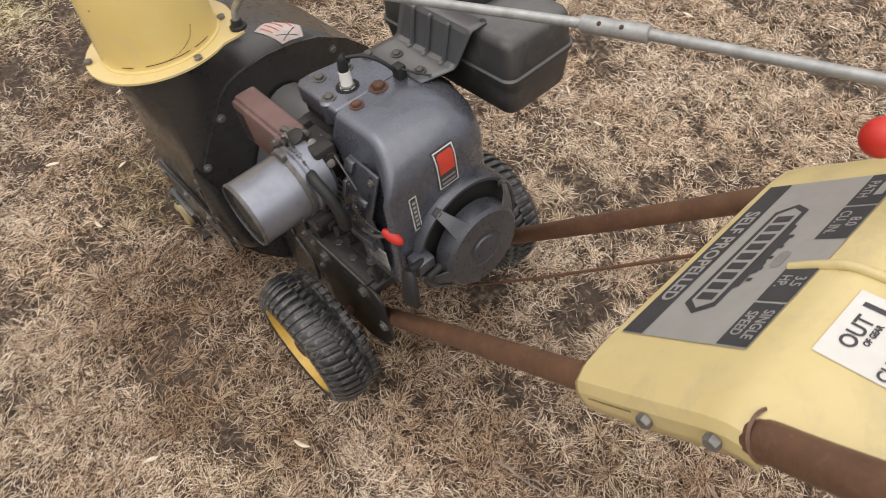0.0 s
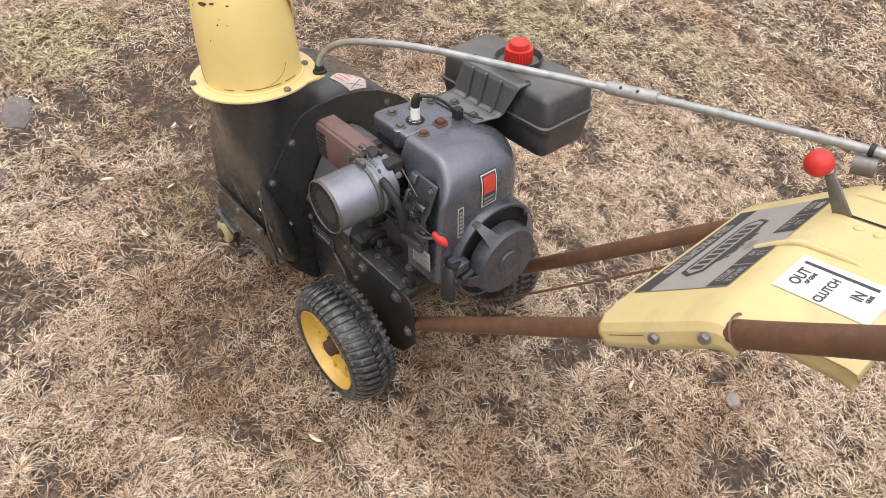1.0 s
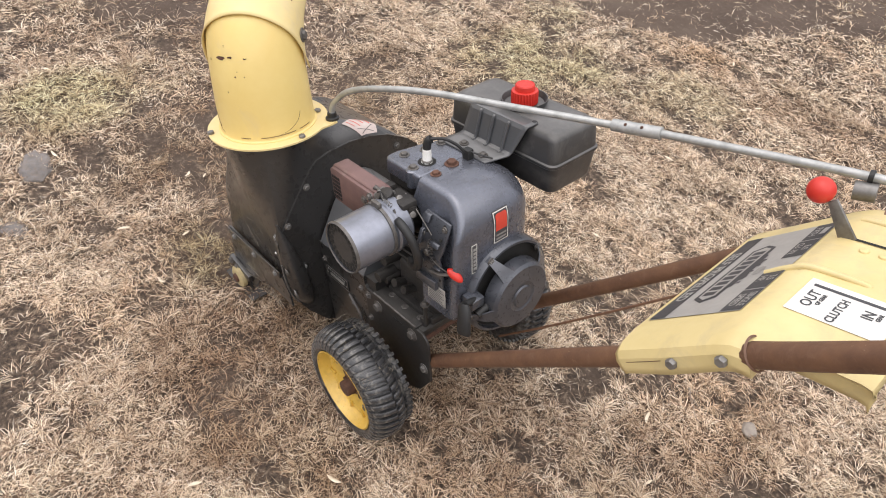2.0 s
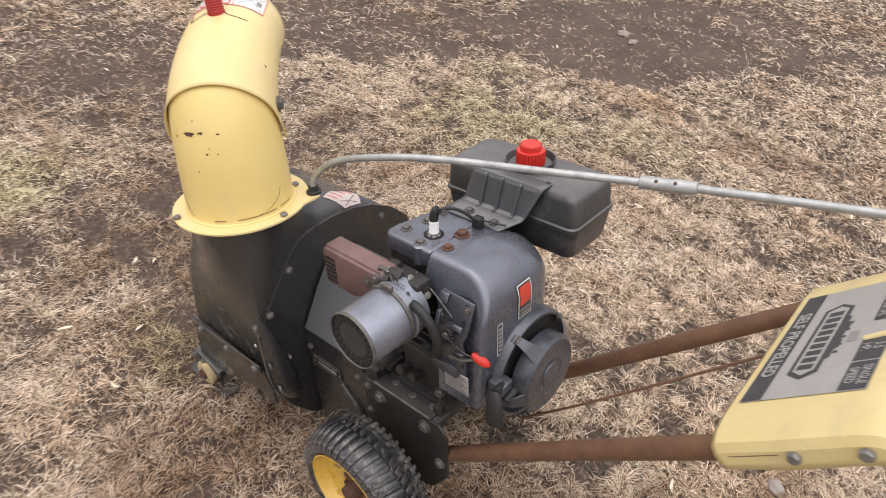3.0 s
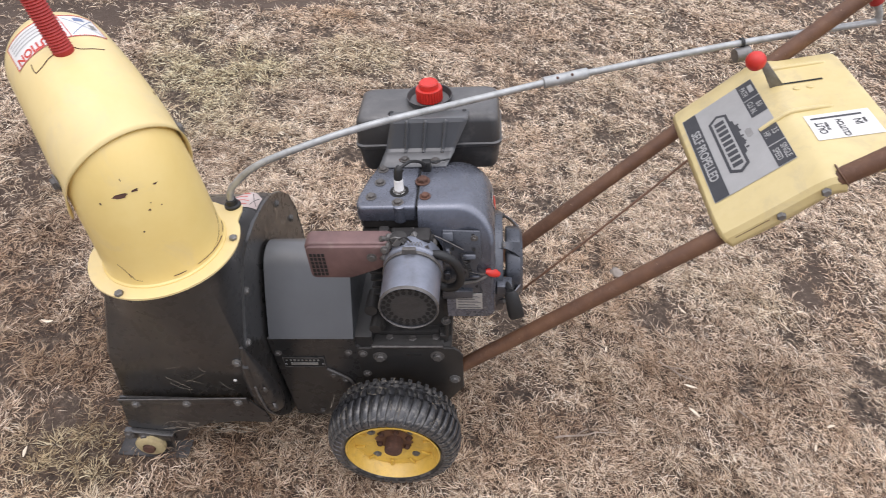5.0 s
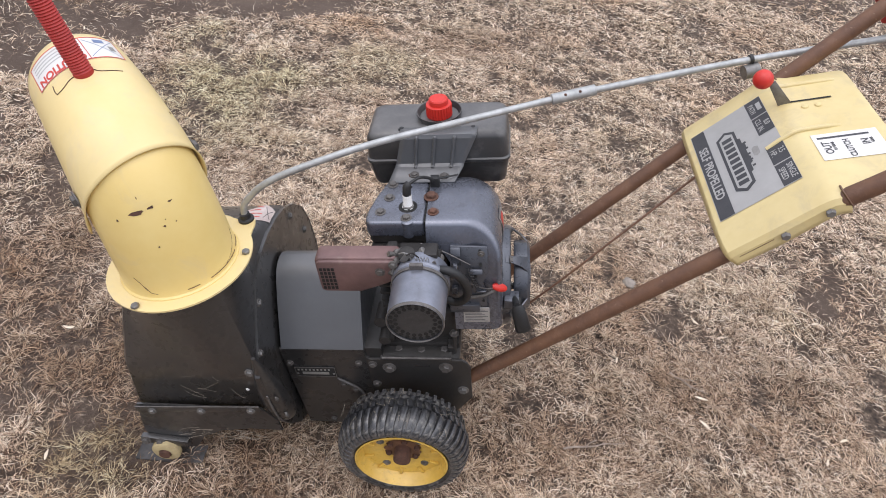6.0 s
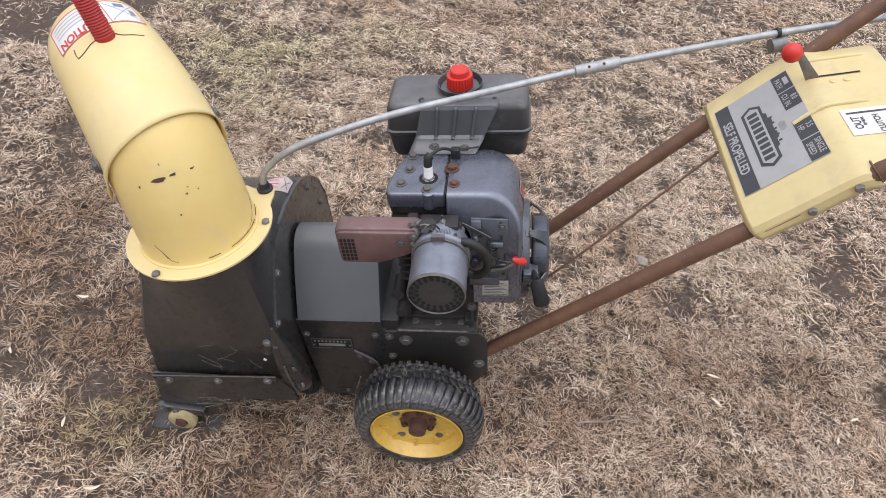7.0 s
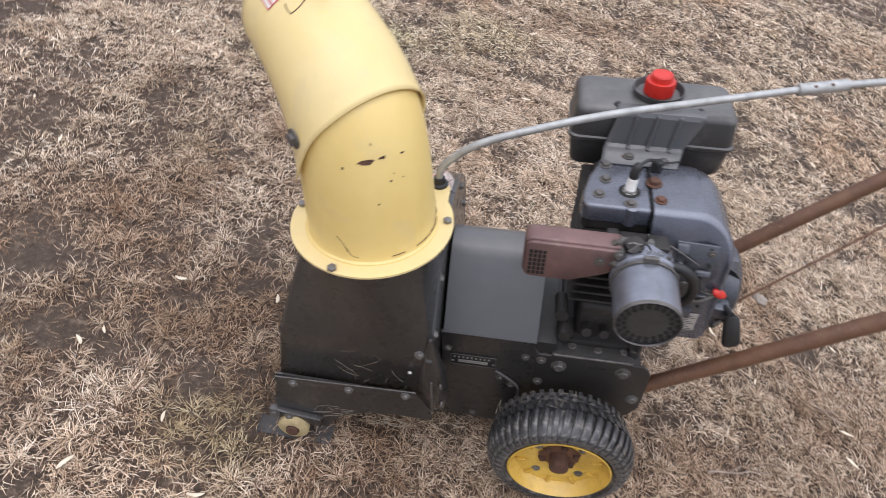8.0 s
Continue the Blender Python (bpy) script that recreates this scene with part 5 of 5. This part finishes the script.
# collars where the tubes come out of the panel
for y in (0.1085, 0.4295):
    part("tube_opening", lathe([(0, 0.0165), (0.0015, 0.0185), (0.003, 0.0165)], (0.6865, y, tube_z(0.6865)), (0.757, 0, 0.653), 28, caps=False), M_TUBE, pan)
shift = part("shift_lever", prism([(0.661, 0.571), (0.683, 0.575), (0.644, 0.62), (0.636, 0.612)], "y", 0.3385, 0.3425, 0.0008), M_ZINC, blower, "flat steel clutch lever with a red ball")
part("ball", lathe([(0.0158 * -math.cos(math.pi * k / 16), 0.0158 * math.sin(math.pi * k / 16)) for k in range(17)], (0.6245, 0.3405, 0.623), (-0.4, 0, 1), 32, caps=False), M_RED, shift, "glossy red ball knob")

# ---- chute crank rod ----
path = [(-0.25, 0.21, 0.45), (-0.2495, 0.212, 0.47), (-0.237, 0.217, 0.49), (-0.19, 0.224, 0.523), (-0.104, 0.241, 0.549), (0.0, 0.276, 0.563), (0.15, 0.339, 0.5635), (0.2925, 0.395, 0.5655), (0.373, 0.412, 0.5735), (0.641, 0.457, 0.598), (0.86, 0.488, 0.612)]
crank = part("crank_rod", sweep(path + [(0.874, 0.49, 0.616), (0.874, 0.49, 0.628), (0.862, 0.49, 0.65)], 0.006, 12, per=10), M_GALV, blower, "galvanised steel chute crank rod")
part("coupler", lathe([(0, 0.0085), (0.001, 0.0098), (0.079, 0.0098), (0.08, 0.0085)], (0.2925, 0.395, 0.5657), (0.0805, 0.017, 0.008), 20), M_GALV, crank)
for t in (0.3, 0.62):
    part("rivet", lathe([(0, 0.0028), (0.0012, 0.002)], Vector((0.2925, 0.395, 0.5657)) + Vector((0.0805, 0.017, 0.008)) * t + Vector((0, -0.0066, 0.0072)), (0, -0.66, 0.75), 10), M_RUST, crank)
part("worm_boss", lathe([(0, 0.014), (0.004, 0.014), (0.006, 0.01), (0.014, 0.009)], (-0.25, 0.21, 0.448), (0, 0, 1), 20), M_BOOT, crank)
part("crank_grip", lathe([(0, 0.009), (0.002, 0.011), (0.08, 0.0115), (0.083, 0.008)], (0.864, 0.49, 0.646), (-0.5, 0, 0.87), 16), M_GRIP, crank)
part("rod_holder", rod((0.655, 0.452, 0.582), (0.63, 0.446, 0.579), 0.0125, 20), M_ZINC, crank)
part("holder_clip", lathe([(0, 0.0085), (0.006, 0.0085)], (0.638, 0.457, 0.598), (1, 0.17, 0.09), 16), M_BOOT, crank)
part("control_cable", sweep([(0.2, 0.25, 0.13), (0.3, 0.27, 0.215), (0.42, 0.3, 0.32), (0.56, 0.335, 0.445)], 0.0023, 8), M_TUBE, blower, "thin rusty control rod")

# straw and scratches on the housing's side
q = random.Random(9)
for k in range(12):
    x, z = q.uniform(-0.40, -0.26), q.uniform(0.135, 0.235)
    dx, dz = q.uniform(-0.045, 0.045), q.uniform(-0.028, 0.012)
    pts = [(x + dx * t, 0.0338 - 0.0012 * math.sin(3 * t), z + dz * t + 0.006 * math.sin(2.5 * t + k)) for t in (0, 0.35, 0.7, 1.0)]
    part("straw_strand", sweep(pts, 0.0002, 4, per=4), M_STRAW, housing)
for k in range(14):
    x, z = q.uniform(-0.44, -0.24), q.uniform(0.03, 0.06)
    pts = [(x + 0.03 * t * q.uniform(-1, 1), 0.024 - 0.004 * t, z + 0.008 * math.sin(3 * t + k)) for t in (0, 0.5, 1, 1.6)]
    part("straw_strand", sweep(pts, 0.00024, 4, per=4), M_STRAW, housing)
part("pale_spot", lathe([(0, 0.0035), (0.001, 0.003), (0.0015, 0.001)], (-0.27, 0.0335, 0.183), (0, -1, 0), 14), M_CERAMIC, housing)
for k in range(20):
    a, y = q.uniform(-1.1, 1.0), q.uniform(0.003, 0.07)
    pts = []
    for t in (0, 0.4, 0.8, 1.2):
        b, r = a + 0.11 * t * q.uniform(-1, 1.2), 0.1325 + 0.002 * math.sin(t * 2)
        pts.append((r * math.sin(b), y + 0.02 * t * q.uniform(-1, 1), r * math.cos(b)))
    part("straw_strand", sweep(pts, 0.00022, 4, per=4), M_STRAW, blower)

# warning label on the hood, beside the chute's tab
def on_label(a, b, lift=0.0015):
    """a runs along the label from the chute's tab to the rear plate, b across it."""
    a, b = -0.1 + 1.08 * a, 0.12 + 0.72 * b
    deg = 57 + (20 - 12 * a) * b
    t = 0.47 - 0.44 * a + (0.16 - 0.14 * a) * b
    return hood_at(deg / 360 * HN, t) + Vector((0.25, 0.3, 0.92)) * lift
part("warning_label", patch(0, 1, 0, 1, on_label, 10, 6), M_FADED, housing, "worn white and red warning label")
for k in range(4):
    part("print_bar", patch(0.08, 0.5 + 0.08 * (k % 2), 0.17 + 0.2 * k, 0.205 + 0.2 * k, lambda a, b: on_label(a, b, 0.002), 8, 1), M_REDINK, housing)
for sgn in (-1, 1):
    part("warning_cross", patch(0.66, 0.94, 0.47, 0.53, lambda a, b: on_label(a, b + sgn * (a - 0.8) * 2.4, 0.002), 6, 1), M_INK, housing)

# ---- lawn ----
def lawn_material():
    m, nt, p = nodes_of("dead_grass")
    geo = nt.nodes.new("ShaderNodeNewGeometry")
    co = nt.nodes.new("ShaderNodeTexCoord")
    col = ramp(nt, geo.outputs["Random Per Island"], [(0.0, (0.052, 0.031, 0.021)), (0.18, (0.17, 0.105, 0.07)), (0.36, (0.43, 0.305, 0.212)), (0.58, (0.72, 0.56, 0.4)), (0.8, (0.88, 0.73, 0.55)), (1.0, (0.95, 0.85, 0.71))])
    tone = nt.nodes.new("ShaderNodeTexNoise")
    tone.inputs["Scale"].default_value = 2.2
    tone.inputs["Detail"].default_value = 6
    nt.links.new(co.outputs["Object"], tone.inputs["Vector"])
    tint = ramp(nt, tone.outputs["Fac"], [(0.3, (0.86, 0.74, 0.62)), (0.5, (1, 1, 1)), (0.66, (0.97, 0.97, 0.92)), (0.75, (0.88, 0.92, 0.8))])
    col = mix_col(nt, 0.75, col, tint, "MULTIPLY")
    # darkens and browns the blades by blotch and by tuft
    at = nt.nodes.new("ShaderNodeAttribute")
    at.attribute_name = "worn"
    col = mix_col(nt, at.outputs["Fac"], col, mix_col(nt, 1.0, col, (0.5, 0.42, 0.36), "MULTIPLY"))
    gr = nt.nodes.new("ShaderNodeAttribute")
    gr.attribute_name = "green"
    col = mix_col(nt, gr.outputs["Fac"], col, mix_col(nt, 1.0, col, (0.66, 0.86, 0.44), "MULTIPLY"))
    nt.links.new(col, p.inputs["Base Color"])
    p.inputs["Roughness"].default_value = 0.62
    p.inputs["Specular IOR Level"].default_value = 0.3
    return m


# darker, browner grass: middle, half axes, how strong
BROWNED = [(-0.75, 0.18, 0.5, 0.36, 0.85), (-1.0, 0.4, 0.4, 0.45, 0.8), (0.38, 0.2, 0.3, 0.2, 0.6), (-1.0, 0.72, 0.42, 0.4, 0.6), (-0.15, -0.15, 0.5, 0.25, 0.65), (0.75, 0.4, 0.5, 0.3, 0.58), (0.6, 0.05, 0.35, 0.2, 0.4), (-1.6, 1.9, 0.6, 0.4, 0.3), (-1.8, 0.55, 0.6, 0.35, 0.55), (0.15, 2.05, 0.35, 0.2, 0.5), (0.1, 0.3, 0.5, 0.25, 0.5)]
# faint green: middle, radius, how green
GREEN = [(-0.85, 1.48, 0.36, 0.3), (-0.3, 1.7, 0.25, 0.15), (-1.5, 0.0, 0.25, 0.35), (-0.62, 0.0, 0.12, 0.3)]


def blotches(x, y, spots, seed):
    """Ragged blotches over the plan, 0 to 1."""
    out = np.zeros_like(x)
    w = 0.9 * (value_noise(x, y, 0.2, seed) - 0.5) + 0.5 * (value_noise(x, y, 0.06, seed + 1) - 0.5)
    for cx, cy, a, b, full in spots:
        d = np.sqrt(((x - cx) / a) ** 2 + ((y - cy) / b) ** 2)
        out = np.maximum(out, full * np.clip((1.1 - d + w) / 0.7, 0, 1))
    return out


def blade_strip(bx, by, z0, head, rise, droop, curl, length, wide, roll, levels):
    """Vertices and triangles of curved, pointed blades; levels are the shares of the length at which each one bends."""
    n, cuts = len(bx), len(levels)
    count = 2 * cuts
    pts = np.zeros((n, count, 3))
    x, y, z, t0 = bx.copy(), by.copy(), z0.copy(), 0.0
    pts[:, 0] = np.stack([x, y, z], 1)
    for k, t in enumerate(levels):
        way, lift, step = head + curl * (t + t0) / 2, rise - droop * (t + t0) / 2, length * (t - t0)
        x, y, z = x + np.cos(way) * np.cos(lift) * step, y + np.sin(way) * np.cos(lift) * step, np.maximum(z + np.sin(lift) * step, z0 - 0.002)
        if k == cuts - 1:
            pts[:, count - 1] = np.stack([x, y, z], 1)
        else:
            w = wide * (1.0 - 0.35 * k)
            sx, sy = -np.sin(way) * w, np.cos(way) * w
            pts[:, 2 * k + 1] = np.stack([x - sx, y - sy, z - w * roll], 1)
            pts[:, 2 * k + 2] = np.stack([x + sx, y + sy, z + w * roll], 1)
        t0 = t
    tris = [0, 2, 1]
    for k in range(cuts - 2):
        q = 2 * k + 1
        tris += [q, q + 1, q + 3, q, q + 3, q + 2]
    tris += [count - 3, count - 2, count - 1]
    return pts.reshape(-1, 3), (np.arange(n)[:, None] * count + np.array(tris)[None]).reshape(-1), count


def lawn():
    rs = np.random.RandomState(11)
    px, py, dist = [], [], []
    # rings round the machine: inner and outer radius, blades a square metre
    for r0, r1, per in ((0.0, 1.15, 104000), (1.15, 1.9, 64000), (1.9, 3.0, 27000), (3.0, 5.4, 9000), (5.4, 8.0, 1200)):
        n = int(math.pi * (r1 * r1 - r0 * r0) * per)
        r = np.sqrt(rs.uniform(r0 * r0, r1 * r1, n))
        a = rs.uniform(0, math.tau, n)
        x, y = 0.05 + r * np.cos(a), 0.3 + r * np.sin(a)
        keep = rs.rand(n) > 0.86 * in_far(x, y)
        px.append(x[keep]), py.append(y[keep]), dist.append(r[keep])
    x, y, d = np.concatenate(px), np.concatenate(py), np.concatenate(dist)
    # pull more than half the blades towards the middle of a tuft
    cell = 0.06
    gx, gy = np.floor(x / cell), np.floor(y / cell)
    h = np.modf(np.abs(np.sin(gx * 127.1 + gy * 311.7) * 43758.5453))[0]
    h2 = np.modf(np.abs(np.sin(gx * 269.5 + gy * 183.3) * 28001.8384))[0]
    h3 = np.modf(np.abs(np.sin(gx * 419.2 + gy * 371.9) * 15731.743))[0]
    tx, ty = (gx + 0.1 + 0.8 * h) * cell, (gy + 0.1 + 0.8 * h2) * cell
    tuft = (rs.rand(len(x)) < 0.6) & (h3 > 0.22)
    pull = np.where(tuft, rs.uniform(0.2, 0.9, len(x)), 0.0)
    bx, by = x + (tx - x) * pull, y + (ty - y) * pull
    ok = rs.rand(len(x)) > bare(bx, by)
    x, y, bx, by, d, tuft, tx, ty, h, h2, h3k = (q[ok] for q in (x, y, bx, by, d, tuft, tx, ty, h, h2, h3))
    n = len(x)
    big = 1.0 + 0.55 * np.clip(d - 0.95, 0, 4)
    swirl = value_noise(bx, by, 0.17, 21) * 11.0
    out = np.arctan2(y - ty, x - tx)
    head = np.where(tuft, out + rs.normal(0, 1.1, n), swirl + rs.normal(0, 0.9, n))
    length = rs.uniform(0.013, 0.04, n) * np.sqrt(big) * np.where(tuft, 0.75 + 0.6 * h, 0.95)
    wide = rs.uniform(0.0004, 0.0009, n) * big
    rise = np.where(tuft, rs.uniform(0.25, 1.2, n), rs.uniform(0.0, 0.5, n))
    droop = rise * rs.uniform(0.7, 2.2, n)
    curl = rs.normal(0, 1.4, n)
    roll = rs.normal(0, 0.5, n)
    z0 = -0.022 + 0.03 * np.clip(by, -1.5, 2.5) + rs.uniform(-0.004, 0.005, n)
    z0 += 0.022 * (value_noise(bx, by, 0.09, 33) - 0.5) + 0.01 * tuft * (h3k - 0.4)
    shade = {}
    for name, spots, seed in (("worn", BROWNED, 51), ("green", [(a, b, r, r, f) for a, b, r, f in GREEN], 61)):
        val = blotches(bx, by, spots, seed)
        if name == "worn":
            # every tuft differs in tone, less so further off
            val = np.clip(val + 0.95 * np.clip(value_noise(bx, by, 0.1, 71) - 0.48, 0, 1) * np.clip(1.2 - 0.8 * by, 0.3, 1) + 0.35 * (h2 - 0.5) * tuft, 0, 1)
        shade[name] = val
    # fine curled blades close to the machine, simpler ones further off
    verts, faces, attrs, first = [], [], {"worn": [], "green": []}, 0
    for some, levels in ((d < 1.15, (0.33, 0.68, 1.0)), (d >= 1.15, (0.45, 1.0))):
        pts, idx, count = blade_strip(*(q[some] for q in (bx, by, z0, head, rise, droop, curl, length, wide, roll)), levels)
        verts.append(pts), faces.append(idx + first)
        first += len(pts)
        for name in attrs:
            attrs[name].append(np.repeat(shade[name][some], count))
    verts, faces = np.concatenate(verts), np.concatenate(faces)
    me = bpy.data.meshes.new("grass")
    me.vertices.add(len(verts))
    me.vertices.foreach_set("co", verts.astype(np.float32).ravel())
    me.loops.add(len(faces))
    me.loops.foreach_set("vertex_index", faces.astype(np.int32))
    me.polygons.add(len(faces) // 3)
    me.polygons.foreach_set("loop_start", np.arange(0, len(faces), 3, dtype=np.int32))
    me.update(calc_edges=True)
    for name in attrs:
        me.attributes.new(name, "FLOAT", "POINT").data.foreach_set("value", np.concatenate(attrs[name]).astype(np.float32))
    me.materials.append(lawn_material())
    ob = new("grass", me)
    tagged(ob, "matted dead straw-coloured lawn with bare dark patches", "grass", kind="stuff")


lawn()

# ---- loose things on the lawn ----
def lying(ob, x, y, lift, turn, tilt=0.0, roll=0.0):
    ob.matrix_basis = pose(x, y, -0.022 + 0.03 * min(max(y, -1.5), 2.5) + lift, tilt, roll, turn)
    return ob


def leaf_bm(length, width, cup, seed):
    """Narrow bleached leaf: pointed, folded along its rib, curled towards the tip."""
    q = random.Random(seed)
    bm = bmesh.new()
    rows = []
    for k in range(8):
        t = k / 7
        w = width * max(0.06, math.sin(math.pi * (0.06 + 0.9 * t)) ** 0.8) * q.uniform(0.9, 1.1)
        bow = 0.1 * length * math.sin(2.4 * t) * (1 if seed % 2 else -1)
        rise = cup * length * (2 * t - 1) ** 2
        rows.append([bm.verts.new((length * (t - 0.5), bow + w * f, rise + abs(f) * w * 0.45)) for f in (-1, 0, 1)])
    for a, b in zip(rows, rows[1:]):
        for i in range(2):
            bm.faces.new((a[i], b[i], b[i + 1], a[i + 1]))
    return bm


LEAVES = []
for k, (length, width, cup) in enumerate(((0.022, 0.0032, 0.08), (0.027, 0.0042, 0.14), (0.018, 0.0028, 0.05), (0.033, 0.004, 0.1))):
    leaf = link("dead_leaf", leaf_bm(length, width, cup, k + 3), M_LEAF, angle=60, thick=0.0004)
    tagged(leaf, "small narrow bleached dead leaf lying on the grass", "leaf", group="dead leaves on the lawn")
    LEAVES.append(leaf)
q = random.Random(77)
spots = [(-0.72, -0.02), (-0.83, 0.3), (0.52, 0.42), (0.72, 0.33)]
while len(spots) < 120:
    x, y = q.uniform(-2.0, 1.9), q.uniform(-0.45, 2.9)
    if y > x - 1.0 and y > -0.5 * x - 0.9 and not (-0.6 < x < 0.3 and -0.05 < y < 0.6):
        spots.append((x, y))
for k, (x, y) in enumerate(spots):
    ob = LEAVES[k] if k < 4 else copy_thing(LEAVES[k % 4], Matrix())
    lying(ob, x, y, q.uniform(0.016, 0.024), q.uniform(0, 360), q.uniform(-14, 14), q.uniform(-14, 14))


def stone(x, y, size, mat, label, seed, lift=0.004):
    """Weathered flat stone, half sunk."""
    bm = bmesh.new()
    bmesh.ops.create_icosphere(bm, subdivisions=4, radius=1.0)
    for v in bm.verts:
        d = v.co.normalized()
        f = 1 + 0.28 * noise.noise(d * 1.3 + Vector((seed, 0, 0))) + 0.1 * noise.noise(d * 4 + Vector((0, seed, 0)))
        f -= 0.25 * max(0.0, d.dot(Vector((0.5, -0.3, 0.8)).normalized()) - 0.8)
        v.co = Vector((d.x * size[0], d.y * size[1], d.z * size[2])) * f
    ob = link("stone", bm, mat, angle=50)
    tagged(ob, label, "stone")
    return lying(ob, x, y, lift, seed * 40)


stone(-0.876, 2.564, (0.03, 0.022, 0.014), M_STONE, "small pale buff stone on bare soil", 1, 0.008)
stone(-0.793, 2.511, (0.026, 0.016, 0.012), M_STONE, "small pale flat stone on bare soil", 2, 0.008)
stone(0.59, 0.71, (0.022, 0.017, 0.012), M_STONE, "flat pale grey stone sunk in grass", 3, 0.012)
stone(-1.02, -0.37, (0.045, 0.03, 0.012), M_SLATE, "small grey rock sunk in the lawn", 5, 0.002)
stone(-1.255, -0.24, (0.07, 0.045, 0.017), M_SLATE, "grey rock half buried in the lawn", 4, 0.002)


def twig(x, y, length, r, turn, label, seed, forks=2):
    """Dry crooked twig with side shoots."""
    q = random.Random(seed)
    main = [Vector((length * (t - 0.5), 0.05 * length * math.sin(3 * t + seed) + q.uniform(-0.02, 0.02) * length, r + q.uniform(0, r))) for t in [k / 6 for k in range(7)]]
    bm = bmesh.new()
    loft([[p + Vector((0, math.cos(a), math.sin(a))) * (r * (1 - 0.11 * k)) for a in [math.tau * i / 7 for i in range(7)]] for k, p in enumerate(main)], bm=bm)
    for k in range(forks):
        a = main[2 + k]
        b = a + Vector((length * q.uniform(0.12, 0.25), length * q.uniform(0.1, 0.2) * (-1) ** k, r))
        sweep([a, a.lerp(b, 0.5) + Vector((0, 0, r)), b], r * 0.5, 6, bm, per=4)
    ob = link("twig", bm, M_BARK, angle=50)
    tagged(ob, label, "twig")
    return lying(ob, x, y, 0.012, turn)


twig(1.07, 2.83, 0.22, 0.005, -25, "dry grey forked twig lying on dead grass", 3, 3)
twig(0.95, 2.92, 0.16, 0.004, 20, "short dry grey twig on dead grass", 4)
twig(1.63, 2.96, 0.26, 0.006, -12, "long pale weathered twig on dead grass", 5, 1)
twig(1.38, 2.97, 0.13, 0.005, 15, "stubby pale weathered twig on grass", 6, 1)
twig(-1.42, 2.33, 0.24, 0.004, 60, "thin dry twig on bare soil", 7)
twig(-1.52, 2.13, 0.2, 0.004, 20, "thin crooked dry twig on soil", 8)
twig(0.70, 0.38, 0.1, 0.003, -35, "thin grey root lying across the grass", 10, 2)
twig(0.44, 0.17, 0.15, 0.003, 8, "pale grey splintered twig lying in grass", 11, 1)
twig(0.86, 0.26, 0.07, 0.0025, -50, "short grey twig on dead grass", 12, 0)
twig(0.47, 0.66, 0.09, 0.0025, -40, "thin grey twig caught in the grass", 9, 1)
